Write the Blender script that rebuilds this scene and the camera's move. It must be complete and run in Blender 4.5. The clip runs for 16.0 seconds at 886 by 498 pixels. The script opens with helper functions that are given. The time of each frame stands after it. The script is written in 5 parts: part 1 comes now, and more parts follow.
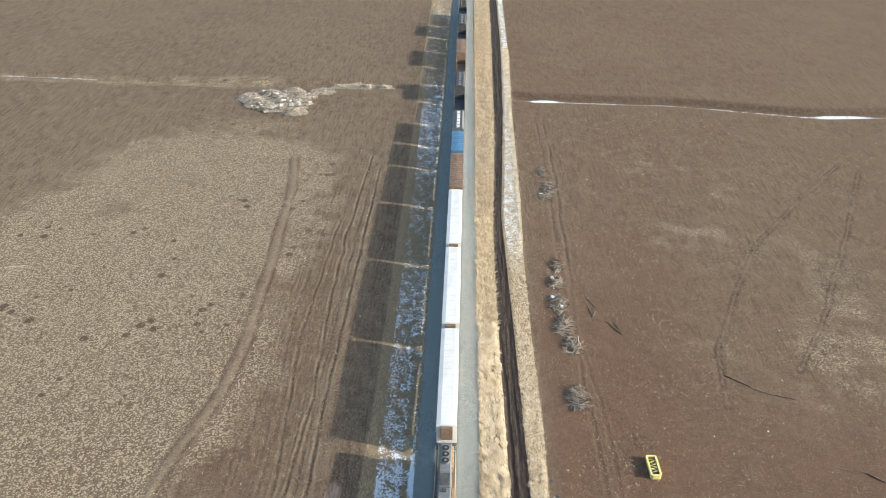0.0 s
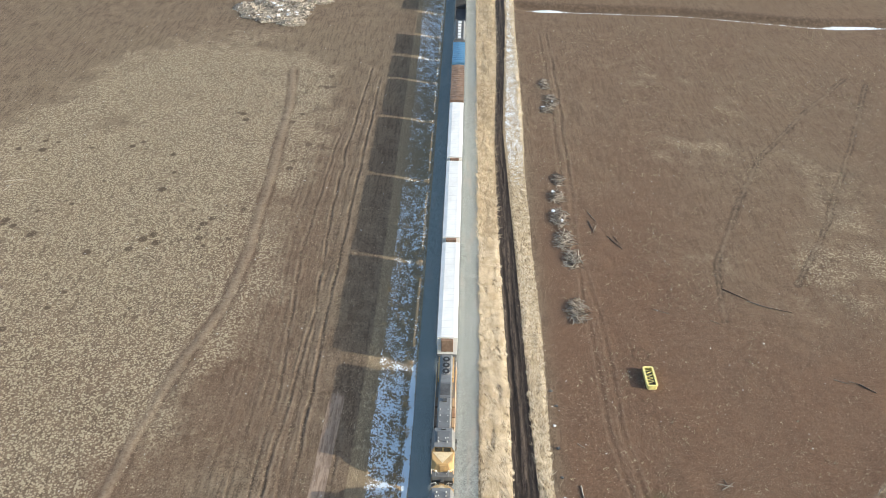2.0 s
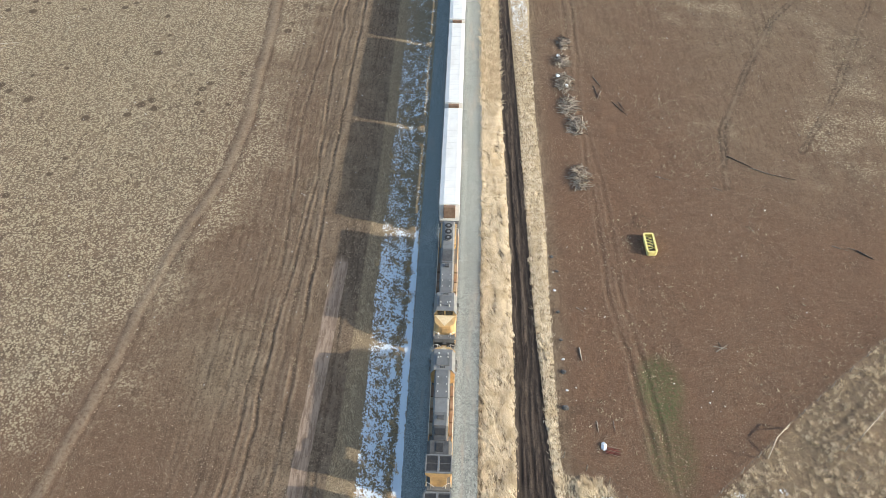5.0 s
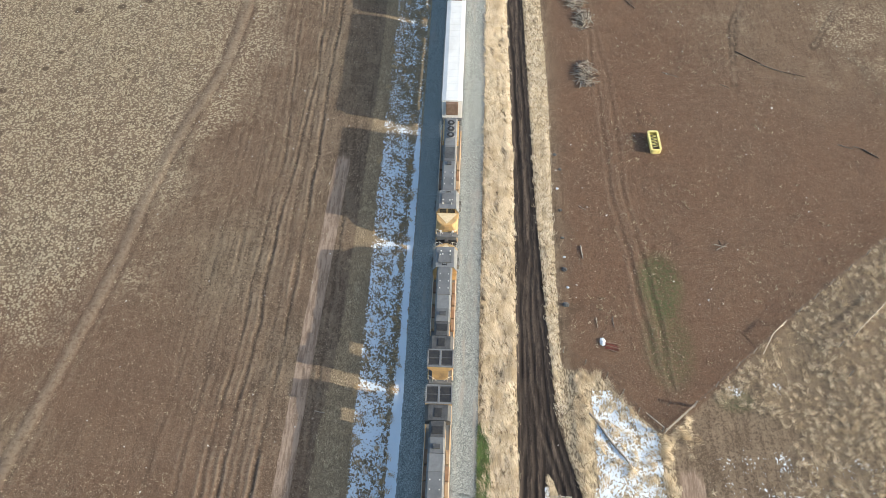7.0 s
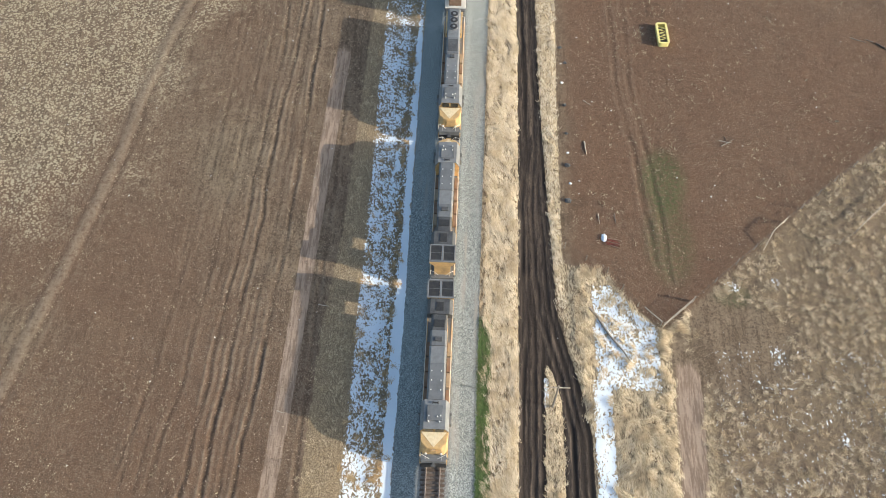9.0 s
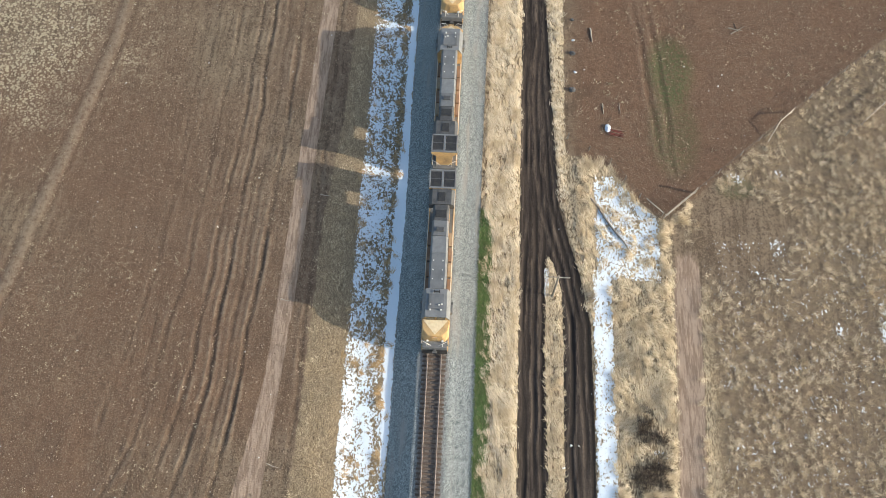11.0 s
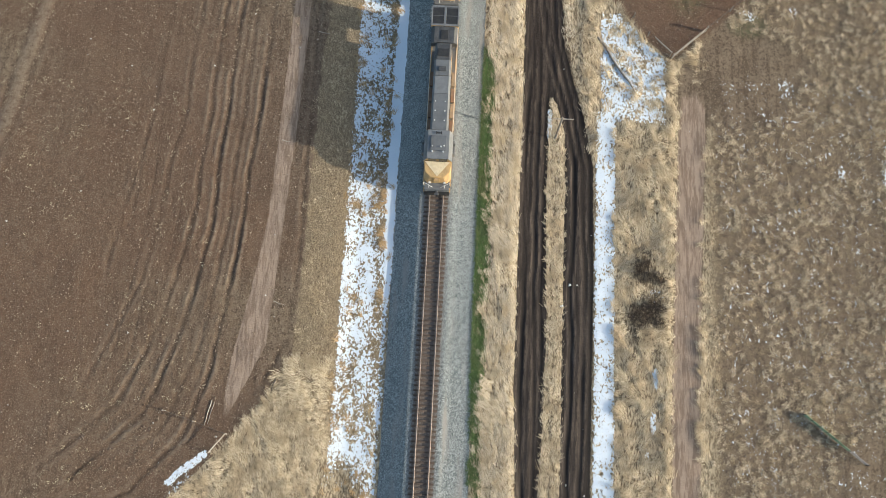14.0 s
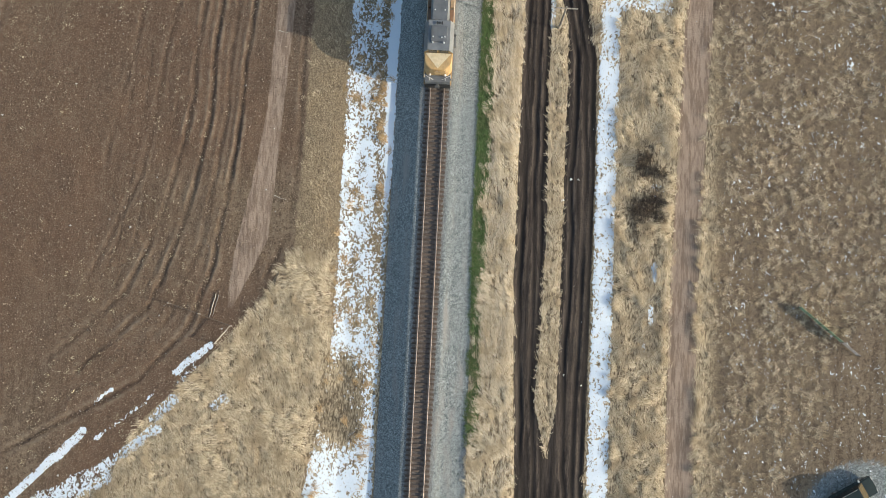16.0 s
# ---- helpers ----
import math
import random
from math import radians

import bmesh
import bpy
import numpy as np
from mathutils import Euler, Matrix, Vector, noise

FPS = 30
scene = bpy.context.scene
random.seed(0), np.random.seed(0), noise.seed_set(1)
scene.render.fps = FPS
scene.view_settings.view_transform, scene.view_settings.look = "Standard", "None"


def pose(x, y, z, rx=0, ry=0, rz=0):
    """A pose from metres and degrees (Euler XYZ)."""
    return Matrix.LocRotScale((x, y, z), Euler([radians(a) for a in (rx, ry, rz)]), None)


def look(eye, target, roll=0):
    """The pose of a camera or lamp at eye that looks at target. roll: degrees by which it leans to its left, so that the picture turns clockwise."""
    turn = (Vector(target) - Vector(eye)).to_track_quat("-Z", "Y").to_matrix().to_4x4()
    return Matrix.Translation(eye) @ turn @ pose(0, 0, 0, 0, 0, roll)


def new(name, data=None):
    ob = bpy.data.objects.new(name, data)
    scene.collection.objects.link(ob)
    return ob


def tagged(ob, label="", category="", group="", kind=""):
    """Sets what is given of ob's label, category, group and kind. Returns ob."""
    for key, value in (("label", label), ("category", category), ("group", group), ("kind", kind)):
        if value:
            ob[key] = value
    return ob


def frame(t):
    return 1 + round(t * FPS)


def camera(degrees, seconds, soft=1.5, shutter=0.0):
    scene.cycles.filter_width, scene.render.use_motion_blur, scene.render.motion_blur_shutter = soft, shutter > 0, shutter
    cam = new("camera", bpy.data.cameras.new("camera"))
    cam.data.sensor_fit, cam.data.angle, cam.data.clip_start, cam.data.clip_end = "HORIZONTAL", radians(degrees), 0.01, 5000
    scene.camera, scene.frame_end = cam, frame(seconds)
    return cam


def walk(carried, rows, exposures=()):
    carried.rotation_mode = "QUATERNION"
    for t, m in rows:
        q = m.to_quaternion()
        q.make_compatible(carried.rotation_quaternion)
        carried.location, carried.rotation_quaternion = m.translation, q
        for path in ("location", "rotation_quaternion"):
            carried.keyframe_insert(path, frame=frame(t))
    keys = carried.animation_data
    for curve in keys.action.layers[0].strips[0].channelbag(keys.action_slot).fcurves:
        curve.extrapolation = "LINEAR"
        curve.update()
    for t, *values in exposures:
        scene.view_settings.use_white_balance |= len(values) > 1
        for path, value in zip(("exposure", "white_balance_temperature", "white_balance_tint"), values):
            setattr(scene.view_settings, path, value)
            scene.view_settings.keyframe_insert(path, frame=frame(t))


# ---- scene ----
cam = camera(54.799, 16.0, soft=0.7)
# the drone hovers over the line and only tips its view down: seconds, degrees down, turn, lean
EYE = (1.988, 0.0, 92.167)
VIEWS = [
    (0.0, 30.339, 1.581, 0.269),
    (0.5, 31.846, 1.588, 0.259),
    (1.0, 33.255, 1.589, 0.279),
    (1.5, 34.577, 1.605, 0.287),
    (2.0, 36.088, 1.610, 0.294),
    (2.5, 37.421, 1.627, 0.279),
    (3.0, 38.946, 1.655, 0.292),
    (3.5, 40.378, 1.681, 0.276),
    (4.2, 42.489, 1.704, 0.254),
    (4.8, 44.369, 1.744, 0.248),
    (5.4, 46.307, 1.790, 0.245),
    (6.0, 48.313, 1.837, 0.302),
    (6.5, 49.953, 1.874, 0.297),
    (7.0, 51.845, 1.940, 0.273),
    (7.5, 53.472, 1.978, 0.288),
    (8.0, 55.383, 2.031, 0.302),
    (8.5, 57.148, 2.102, 0.274),
    (9.0, 58.834, 2.157, 0.286),
    (9.6, 61.112, 2.203, 0.325),
    (10.2, 63.303, 2.259, 0.348),
    (10.8, 65.486, 2.312, 0.370),
    (11.5, 67.927, 2.362, 0.382),
    (12.0, 69.854, 2.394, 0.414),
    (12.5, 71.515, 2.458, 0.374),
    (13.0, 73.384, 2.508, 0.344),
    (13.5, 75.136, 2.517, 0.371),
    (14.0, 76.753, 2.540, 0.366),
    (14.5, 78.620, 2.573, 0.330),
    (15.0, 80.227, 2.591, 0.300),
    (15.5, 82.092, 2.688, 0.214),
    (16.0, 83.823, 2.714, 0.171),
]


def aim(down, turn, lean):
    a, w = radians(down), radians(turn)
    way = Vector((-math.sin(w) * math.cos(a), math.cos(w) * math.cos(a), -math.sin(a)))
    return look(EYE, Vector(EYE) + way, lean)


walk(cam, [(t, aim(d, w, r)) for t, d, w, r in VIEWS], exposures=[(0.0, 0.85, 6250, 4), (7.0, 0.82, 6350, 5), (12.5, 0.68, 6350, 4), (16.0, 0.46, 6300, 3)])

# ---- light ----
SUN_WAY = Vector((17.3, -3.4, 5.8)).normalized()
world = bpy.data.worlds.new("world")
scene.world = world
world.use_nodes = True
wn = world.node_tree.nodes
sky = wn.new("ShaderNodeTexSky")
sky.sky_type, sky.sun_disc = "NISHITA", False
sky.dust_density, sky.ozone_density, sky.air_density = 2.4, 0.8, 1.0
sky.sun_elevation = math.asin(SUN_WAY.z)
sky.sun_rotation = math.atan2(SUN_WAY.x, SUN_WAY.y)
wn["Background"].inputs["Strength"].default_value = 0.15
world.node_tree.links.new(sky.outputs["Color"], wn["Background"].inputs["Color"])
sun_data = bpy.data.lights.new("sun", "SUN")
sun_data.energy, sun_data.angle, sun_data.color = 3.4, radians(0.6), (1.0, 0.9, 0.78)
sun = new("sun", sun_data)
sun.matrix_world = look(SUN_WAY * 200, (0, 0, 0))

# ---- materials ----
class Nodes:
    """Short hand for building a node material."""

    def __init__(self, name, rough=0.8, metal=0.0):
        self.mat = bpy.data.materials.new(name)
        self.mat.use_nodes = True
        self.tree = self.mat.node_tree
        self.bsdf = self.tree.nodes["Principled BSDF"]
        self.bsdf.inputs["Roughness"].default_value = rough
        self.bsdf.inputs["Metallic"].default_value = metal
        self.coord = self.tree.nodes.new("ShaderNodeTexCoord").outputs["Object"]

    def link(self, value, socket):
        if isinstance(value, bpy.types.NodeSocket):
            self.tree.links.new(value, socket)
        elif isinstance(value, tuple) and len(value) == 3 and socket.type == "RGBA":
            socket.default_value = (*value, 1)
        else:
            socket.default_value = value

    def math(self, op, a, b=0.0, c=0.0, clamp=False):
        n = self.tree.nodes.new("ShaderNodeMath")
        n.operation, n.use_clamp = op, clamp
        for i, v in enumerate((a, b, c)):
            self.link(v, n.inputs[i])
        return n.outputs[0]

    def noise(self, scale, detail=3.0, rough=0.55, stretch=(1, 1, 1), warp=0.0, turn=0.0):
        m = self.tree.nodes.new("ShaderNodeMapping")
        m.inputs["Scale"].default_value = stretch
        m.inputs["Rotation"].default_value = (0, 0, radians(turn))
        self.tree.links.new(self.coord, m.inputs["Vector"])
        n = self.tree.nodes.new("ShaderNodeTexNoise")
        n.inputs["Scale"].default_value, n.inputs["Detail"].default_value = scale, detail
        n.inputs["Roughness"].default_value, n.inputs["Distortion"].default_value = rough, warp
        self.tree.links.new(m.outputs["Vector"], n.inputs["Vector"])
        return n.outputs["Fac"]

    def cells(self, scale, out="Distance", stretch=(1, 1, 1)):
        m = self.tree.nodes.new("ShaderNodeMapping")
        m.inputs["Scale"].default_value = stretch
        self.tree.links.new(self.coord, m.inputs["Vector"])
        n = self.tree.nodes.new("ShaderNodeTexVoronoi")
        n.inputs["Scale"].default_value = scale
        self.tree.links.new(m.outputs["Vector"], n.inputs["Vector"])
        return n.outputs[out]

    def step(self, v, lo, hi, a=0.0, b=1.0):
        n = self.tree.nodes.new("ShaderNodeMapRange")
        n.interpolation_type = "SMOOTHSTEP"
        for i, x in enumerate((v, lo, hi, a, b)):
            self.link(x, n.inputs[i])
        return n.outputs[0]

    def mix(self, f, a, b):
        n = self.tree.nodes.new("ShaderNodeMix")
        n.data_type = "RGBA"
        self.link(f, n.inputs[0])
        self.link(a, n.inputs[6])
        self.link(b, n.inputs[7])
        return n.outputs[2]

    def attr(self, name):
        n = self.tree.nodes.new("ShaderNodeAttribute")
        n.attribute_name = name
        return n.outputs["Fac"]

    def island(self):
        return self.tree.nodes.new("ShaderNodeNewGeometry").outputs["Random Per Island"]

    def chance(self):
        return self.tree.nodes.new("ShaderNodeObjectInfo").outputs["Random"]

    def done(self, color, rough=None, bump=None, height=0.02, strength=0.6):
        self.link(color, self.bsdf.inputs["Base Color"])
        if rough is not None:
            self.link(rough, self.bsdf.inputs["Roughness"])
        if bump is not None:
            n = self.tree.nodes.new("ShaderNodeBump")
            n.inputs["Strength"].default_value, n.inputs["Distance"].default_value = strength, height
            self.link(bump, n.inputs["Height"])
            self.tree.links.new(n.outputs[0], self.bsdf.inputs["Normal"])
        return self.mat


def paint(name, color, other=None, rough=0.5, metal=0.0, scale=3.0, grime=(0.05, 0.04, 0.035), dirt=0.35):
    """Weathered paint or metal: two tones, fine grain and grime in patches."""
    m = Nodes(name, rough, metal)
    other = other or tuple(c * 0.8 for c in color)
    c = m.mix(m.step(m.noise(scale, 4), 0.35, 0.7), color, other)
    c = m.mix(m.math("MULTIPLY", m.step(m.noise(scale * 0.6, 6, 0.7, (1, 0.4, 1)), 0.45, 0.75), dirt), c, grime)
    return m.done(c, m.step(m.noise(scale * 4, 2), 0.2, 0.8, rough * 0.8, min(1, rough * 1.25)), m.noise(scale * 9, 2), 0.004, 0.3)


def ground_material():
    g = Nodes("ground", 0.95)
    big, mid, fine, grit = g.noise(0.018, 5, 0.6), g.noise(0.35, 4, 0.6), g.noise(2.4, 5, 0.8), g.noise(6.0, 3, 0.8)
    rows = g.noise(1.6, 3, 0.6, (1.0, 0.09, 1.0), 0.0, 4.0)
    # bare soil of the fields
    soil = g.mix(g.step(mid, 0.3, 0.7), (0.160, 0.112, 0.075), (0.245, 0.178, 0.121))
    soil = g.mix(g.math("MULTIPLY", g.step(big, 0.42, 0.60), 0.55), soil, (0.235, 0.180, 0.118))
    soil = g.mix(g.math("MULTIPLY", g.step(rows, 0.49, 0.60), 0.6), soil, (0.098, 0.068, 0.045))
    soil = g.mix(g.math("MULTIPLY", g.attr("red"), g.step(mid, 0.1, 0.8, 0.75, 1.0)), soil, g.mix(g.step(fine, 0.4, 0.6), (0.112, 0.059, 0.037), (0.205, 0.119, 0.078)))
    soil = g.mix(g.math("MULTIPLY", g.step(fine, 0.48, 0.60), 0.65), soil, (0.078, 0.053, 0.036))
    soil = g.mix(g.math("MULTIPLY", g.step(grit, 0.53, 0.62), 0.6), soil, (0.34, 0.27, 0.185))
    speck = g.noise(1.2, 6, 0.85)
    soil = g.mix(g.step(speck, 0.51, 0.60, 0.0, 0.38), soil, (0.085, 0.060, 0.043))
    soil = g.mix(g.step(speck, 0.38, 0.46, 0.32, 0.0), soil, (0.30, 0.235, 0.165))
    clod = g.step(g.cells(3.6), 0.12, 0.34)
    soil = g.mix(g.math("MULTIPLY", g.math("SUBTRACT", 1.0, clod), g.step(mid, 0.35, 0.6, 0.25, 0.7)), soil, (0.30, 0.225, 0.155))
    pits = g.step(g.cells(2.3), 0.16, 0.27)
    soil = g.mix(g.math("MULTIPLY", g.math("SUBTRACT", 1.0, pits), 0.45), soil, (0.055, 0.038, 0.027))
    soil = g.mix(g.math("MULTIPLY", g.attr("red"), g.math("MULTIPLY", g.step(mid, 0.2, 0.7, 0.5, 1.0), g.step(g.noise(0.055, 5, 0.65, (1.0, 0.6, 1.0)), 0.36, 0.62, 0.12, 0.62))), soil, g.mix(g.step(fine, 0.42, 0.58), (0.100, 0.056, 0.035), (0.195, 0.114, 0.073)))
    # thin pale stubble between dark molehill-like spots
    spots = g.step(g.math("ADD", g.cells(0.25), g.step(g.noise(0.05, 3), 0.42, 0.60, 0.30, 0.0)), 0.17, 0.27)
    dots = g.math("MAXIMUM", g.step(g.math("ADD", g.cells(2.7), g.math("MULTIPLY", g.math("SUBTRACT", g.noise(1.7, 4, 0.7), 0.5), 0.9)), 0.30, 0.46, 1.0, 0.05), g.step(g.math("ADD", g.cells(1.6), g.math("MULTIPLY", g.math("SUBTRACT", g.noise(0.9, 4, 0.7), 0.5), 0.9)), 0.20, 0.36, 0.9, 0.0))
    stub = g.math("MULTIPLY", g.step(g.math("ADD", g.attr("pale"), g.math("MULTIPLY", g.math("SUBTRACT", g.noise(0.10, 6, 0.75), 0.5), 2.3)), 0.2, 0.8), g.math("MULTIPLY", g.step(g.attr("pale"), 0.05, 0.3), g.math("MULTIPLY", spots, dots)))
    soil = g.mix(g.math("MULTIPLY", stub, 0.85), soil, g.mix(fine, (0.38, 0.315, 0.21), (0.60, 0.51, 0.355)))
    soil = g.mix(g.math("MULTIPLY", g.math("SUBTRACT", 1.0, spots), g.math("MULTIPLY", g.attr("pale"), 0.75)), soil, (0.085, 0.063, 0.043))
    # ruts: trough shade and ridge light put into the soil colour, besides the relief
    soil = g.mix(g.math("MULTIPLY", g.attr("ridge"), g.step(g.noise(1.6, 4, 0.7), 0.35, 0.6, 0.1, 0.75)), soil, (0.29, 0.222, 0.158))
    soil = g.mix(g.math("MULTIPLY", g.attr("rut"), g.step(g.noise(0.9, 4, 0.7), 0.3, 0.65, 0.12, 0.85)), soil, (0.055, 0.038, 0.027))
    soil = g.mix(g.step(g.math("ADD", g.attr("path"), g.math("MULTIPLY", g.math("SUBTRACT", g.noise(1.5, 5, 0.75, (1, 0.3, 1)), 0.5), 0.8)), 0.42, 0.72), soil, g.mix(g.step(g.noise(2.2, 5, 0.75, (1.0, 0.12, 1.0)), 0.40, 0.60), (0.245, 0.174, 0.127), (0.40, 0.297, 0.222)))
    # straw lying on the ground
    fibre = g.noise(5.0, 4, 0.7, (1.0, 0.35, 1.0), 0.6, 20.0)
    straw = g.mix(g.step(fibre, 0.40, 0.60), (0.17, 0.125, 0.078), (0.60, 0.48, 0.32))
    dull = g.mix(g.step(g.noise(7.0, 5, 0.85), 0.40, 0.62), (0.092, 0.062, 0.038), (0.42, 0.318, 0.20))
    straw = g.mix(g.attr("dull"), straw, dull)
    edge = g.math("ADD", g.attr("grass"), g.math("MULTIPLY", g.math("SUBTRACT", g.noise(1.1, 5, 0.7), 0.5), 0.9))
    c = g.mix(g.step(edge, 0.40, 0.58), soil, straw)
    green = g.math("MULTIPLY", g.attr("green"), g.step(g.noise(2.2, 4, 0.7), 0.3, 0.6))
    c = g.mix(green, c, g.mix(fine, (0.04, 0.075, 0.026), (0.075, 0.13, 0.045)))
    # wet black road mud with drier wheel lines
    wheel = g.noise(1.5, 4, 0.6, (1.0, 0.05, 1.0), 0.5)
    mud = g.mix(g.step(wheel, 0.42, 0.72), (0.026, 0.019, 0.016), (0.092, 0.069, 0.054))
    mud = g.mix(g.math("MULTIPLY", g.attr("lip"), g.step(g.noise(3.0, 4, 0.7, (1.0, 0.15, 1.0)), 0.35, 0.6)), mud, (0.125, 0.095, 0.074))
    mud = g.mix(g.math("MULTIPLY", g.attr("track"), g.step(g.noise(0.8, 4, 0.7, (1.0, 0.3, 1.0)), 0.35, 0.65, 0.1, 0.65)), mud, (0.026, 0.019, 0.015))
    mud = g.mix(g.math("MULTIPLY", g.step(g.noise(5.0, 4, 0.7, (1.0, 0.10, 1.0), 0.6), 0.5, 0.6), 0.5), mud, (0.020, 0.015, 0.012))
    mud = g.mix(g.step(fine, 0.48, 0.8), mud, (0.04, 0.030, 0.024))
    medge = g.step(g.math("ADD", g.attr("mud"), g.math("MULTIPLY", g.math("SUBTRACT", g.noise(1.4, 4, 0.65), 0.5), 0.5)), 0.42, 0.56)
    c = g.mix(medge, c, mud)
    c = g.mix(g.math("MULTIPLY", g.attr("burn"), g.step(fine, 0.3, 0.6)), c, (0.034, 0.026, 0.020))
    # crushed stone
    stones = g.tree.nodes.new("ShaderNodeRGBToBW")
    g.link(g.cells(19.0, "Color"), stones.inputs[0])
    stone = g.mix(g.step(stones.outputs[0], 0.15, 0.9), (0.075, 0.088, 0.088), (0.42, 0.445, 0.44))
    coarse = g.tree.nodes.new("ShaderNodeRGBToBW")
    g.link(g.cells(7.5, "Color"), coarse.inputs[0])
    stone = g.mix(g.step(coarse.outputs[0], 0.25, 0.55, 0.4, 0.0), stone, (0.085, 0.096, 0.098))
    stone = g.mix(g.step(coarse.outputs[0], 0.60, 0.85, 0.0, 0.25), stone, (0.52, 0.54, 0.535))
    stone = g.mix(g.step(g.noise(0.8, 4, 0.6, (1.0, 0.12, 1.0)), 0.52, 0.75), stone, (0.29, 0.27, 0.25))
    stone = g.mix(g.math("MULTIPLY", g.attr("foul"), 0.8), stone, g.mix(fine, (0.10, 0.072, 0.055), (0.20, 0.15, 0.118)))
    gedge = g.step(g.math("ADD", g.attr("gravel"), g.math("MULTIPLY", g.math("SUBTRACT", fine, 0.5), 0.5)), 0.42, 0.56)
    c = g.mix(gedge, c, stone)
    # snow, blown full of holes by the straw
    holes = g.math("ADD", g.math("MULTIPLY", g.noise(0.8, 3, 0.55, (1.0, 0.6, 1.0)), 0.3), g.math("MULTIPLY", g.noise(3.6, 4, 0.6, (1.0, 0.75, 1.0), 0.8), 0.7))
    lying = g.step(g.math("SUBTRACT", g.attr("snow"), holes), -0.015, 0.025)
    c = g.mix(lying, c, g.mix(g.noise(1.5), (0.80, 0.86, 0.93), (0.86, 0.90, 0.95)))
    rough = g.step(medge, 0.0, 1.0, 0.95, 0.7)
    relief = g.math("ADD", g.math("MULTIPLY", fine, 0.7), g.math("MULTIPLY", grit, 0.3))
    relief = g.math("ADD", relief, g.math("MULTIPLY", lying, 0.5))
    g.bsdf.inputs["Specular IOR Level"].default_value = 0.2
    return g.done(c, rough, relief, 0.12, 0.9)


def straw_material(name, dark, light, other):
    m = Nodes(name, 0.8)
    r = m.island()
    c = m.mix(m.step(r, 0.0, 0.8), dark, light)
    c = m.mix(m.step(m.noise(0.5, 3), 0.45, 0.65), c, m.mix(r, dark, other))
    m.bsdf.inputs["Specular IOR Level"].default_value = 0.2
    return m.done(c)


GROUND = ground_material()
STRAW = straw_material("dry straw", (0.43, 0.35, 0.245), (0.80, 0.70, 0.545), (0.64, 0.52, 0.355))
STRAW_DULL = straw_material("dull straw", (0.29, 0.215, 0.13), (0.72, 0.58, 0.39), (0.52, 0.39, 0.24))
STRAW_TUFT = straw_material("tuft straw", (0.40, 0.315, 0.205), (0.79, 0.67, 0.49), (0.60, 0.47, 0.32))
STRAW_PALE = straw_material("bleached straw", (0.44, 0.345, 0.225), (0.88, 0.74, 0.54), (0.66, 0.51, 0.335))
SCRUB = straw_material("dark scrub", (0.06, 0.044, 0.033), (0.19, 0.14, 0.10), (0.11, 0.078, 0.056))
STRAW_WARM = straw_material("russet straw", (0.34, 0.23, 0.12), (0.66, 0.47, 0.27), (0.50, 0.33, 0.17))
STUBBLE = straw_material("pale stubble", (0.34, 0.28, 0.18), (0.62, 0.54, 0.38), (0.48, 0.39, 0.26))
GREENERY = straw_material("green grass", (0.07, 0.115, 0.04), (0.15, 0.22, 0.08), (0.20, 0.22, 0.10))
YELLOW = paint("armour yellow paint", (0.58, 0.385, 0.175), (0.47, 0.31, 0.15), 0.45, 0, 1.5, (0.20, 0.135, 0.085), 0.65)
PALE_YELLOW = paint("faded cream paint", (0.74, 0.62, 0.42), (0.66, 0.53, 0.33), 0.5)
TAN = paint("dusty tan paint", (0.34, 0.27, 0.19), (0.28, 0.22, 0.16), 0.6)
GREY = paint("harbour grey paint", (0.165, 0.17, 0.175), (0.13, 0.133, 0.137), 0.55, 0, 0.8, (0.075, 0.07, 0.067), 0.5)
GREY_LIGHT = paint("light grey paint", (0.21, 0.215, 0.22), (0.165, 0.17, 0.175), 0.55, 0, 0.9, (0.11, 0.105, 0.10), 0.45)
SOOT = paint("sooty grey steel", (0.10, 0.10, 0.102), (0.065, 0.065, 0.067), 0.6, 0, 1.2, (0.03, 0.03, 0.03), 0.6)
BLACK = paint("black steel", (0.025, 0.025, 0.027), (0.04, 0.038, 0.036), 0.55)
GLASS = paint("dark windscreen glass", (0.012, 0.016, 0.016), (0.02, 0.022, 0.022), 0.08)
WHITE = paint("white car roof paint", (0.80, 0.80, 0.79), (0.74, 0.74, 0.73), 0.4, 0, 0.5, (0.45, 0.42, 0.38), 0.25)
WHITE_TRIM = paint("white rail paint", (0.78, 0.77, 0.74), None, 0.5)
RUST = paint("rusty brown steel", (0.20, 0.125, 0.085), (0.27, 0.19, 0.14), 0.75, 0, 1.2)
BLUE = paint("blue container paint", (0.10, 0.24, 0.40), (0.08, 0.19, 0.33), 0.5)
RED = paint("red paint", (0.36, 0.04, 0.025), (0.30, 0.07, 0.05), 0.5)
RAIL = paint("worn rail steel", (0.36, 0.31, 0.27), (0.20, 0.13, 0.09), 0.4, 0.5, 6.0, (0.12, 0.07, 0.05), 0.3)

# ---- building helpers ----
def part(name, bm, material, parent, label=""):
    mesh = bpy.data.meshes.new(name)
    bm.to_mesh(mesh)
    bm.free()
    mesh.materials.append(material)
    ob = new(name, mesh)
    ob.parent = parent
    return tagged(ob, label)


def thing(name, label, category, group="", m=None, kind=""):
    ob = new(name)
    ob.empty_display_size = 0.3
    if m is not None:
        ob.matrix_basis = m
    return tagged(ob, label, category, group, kind)


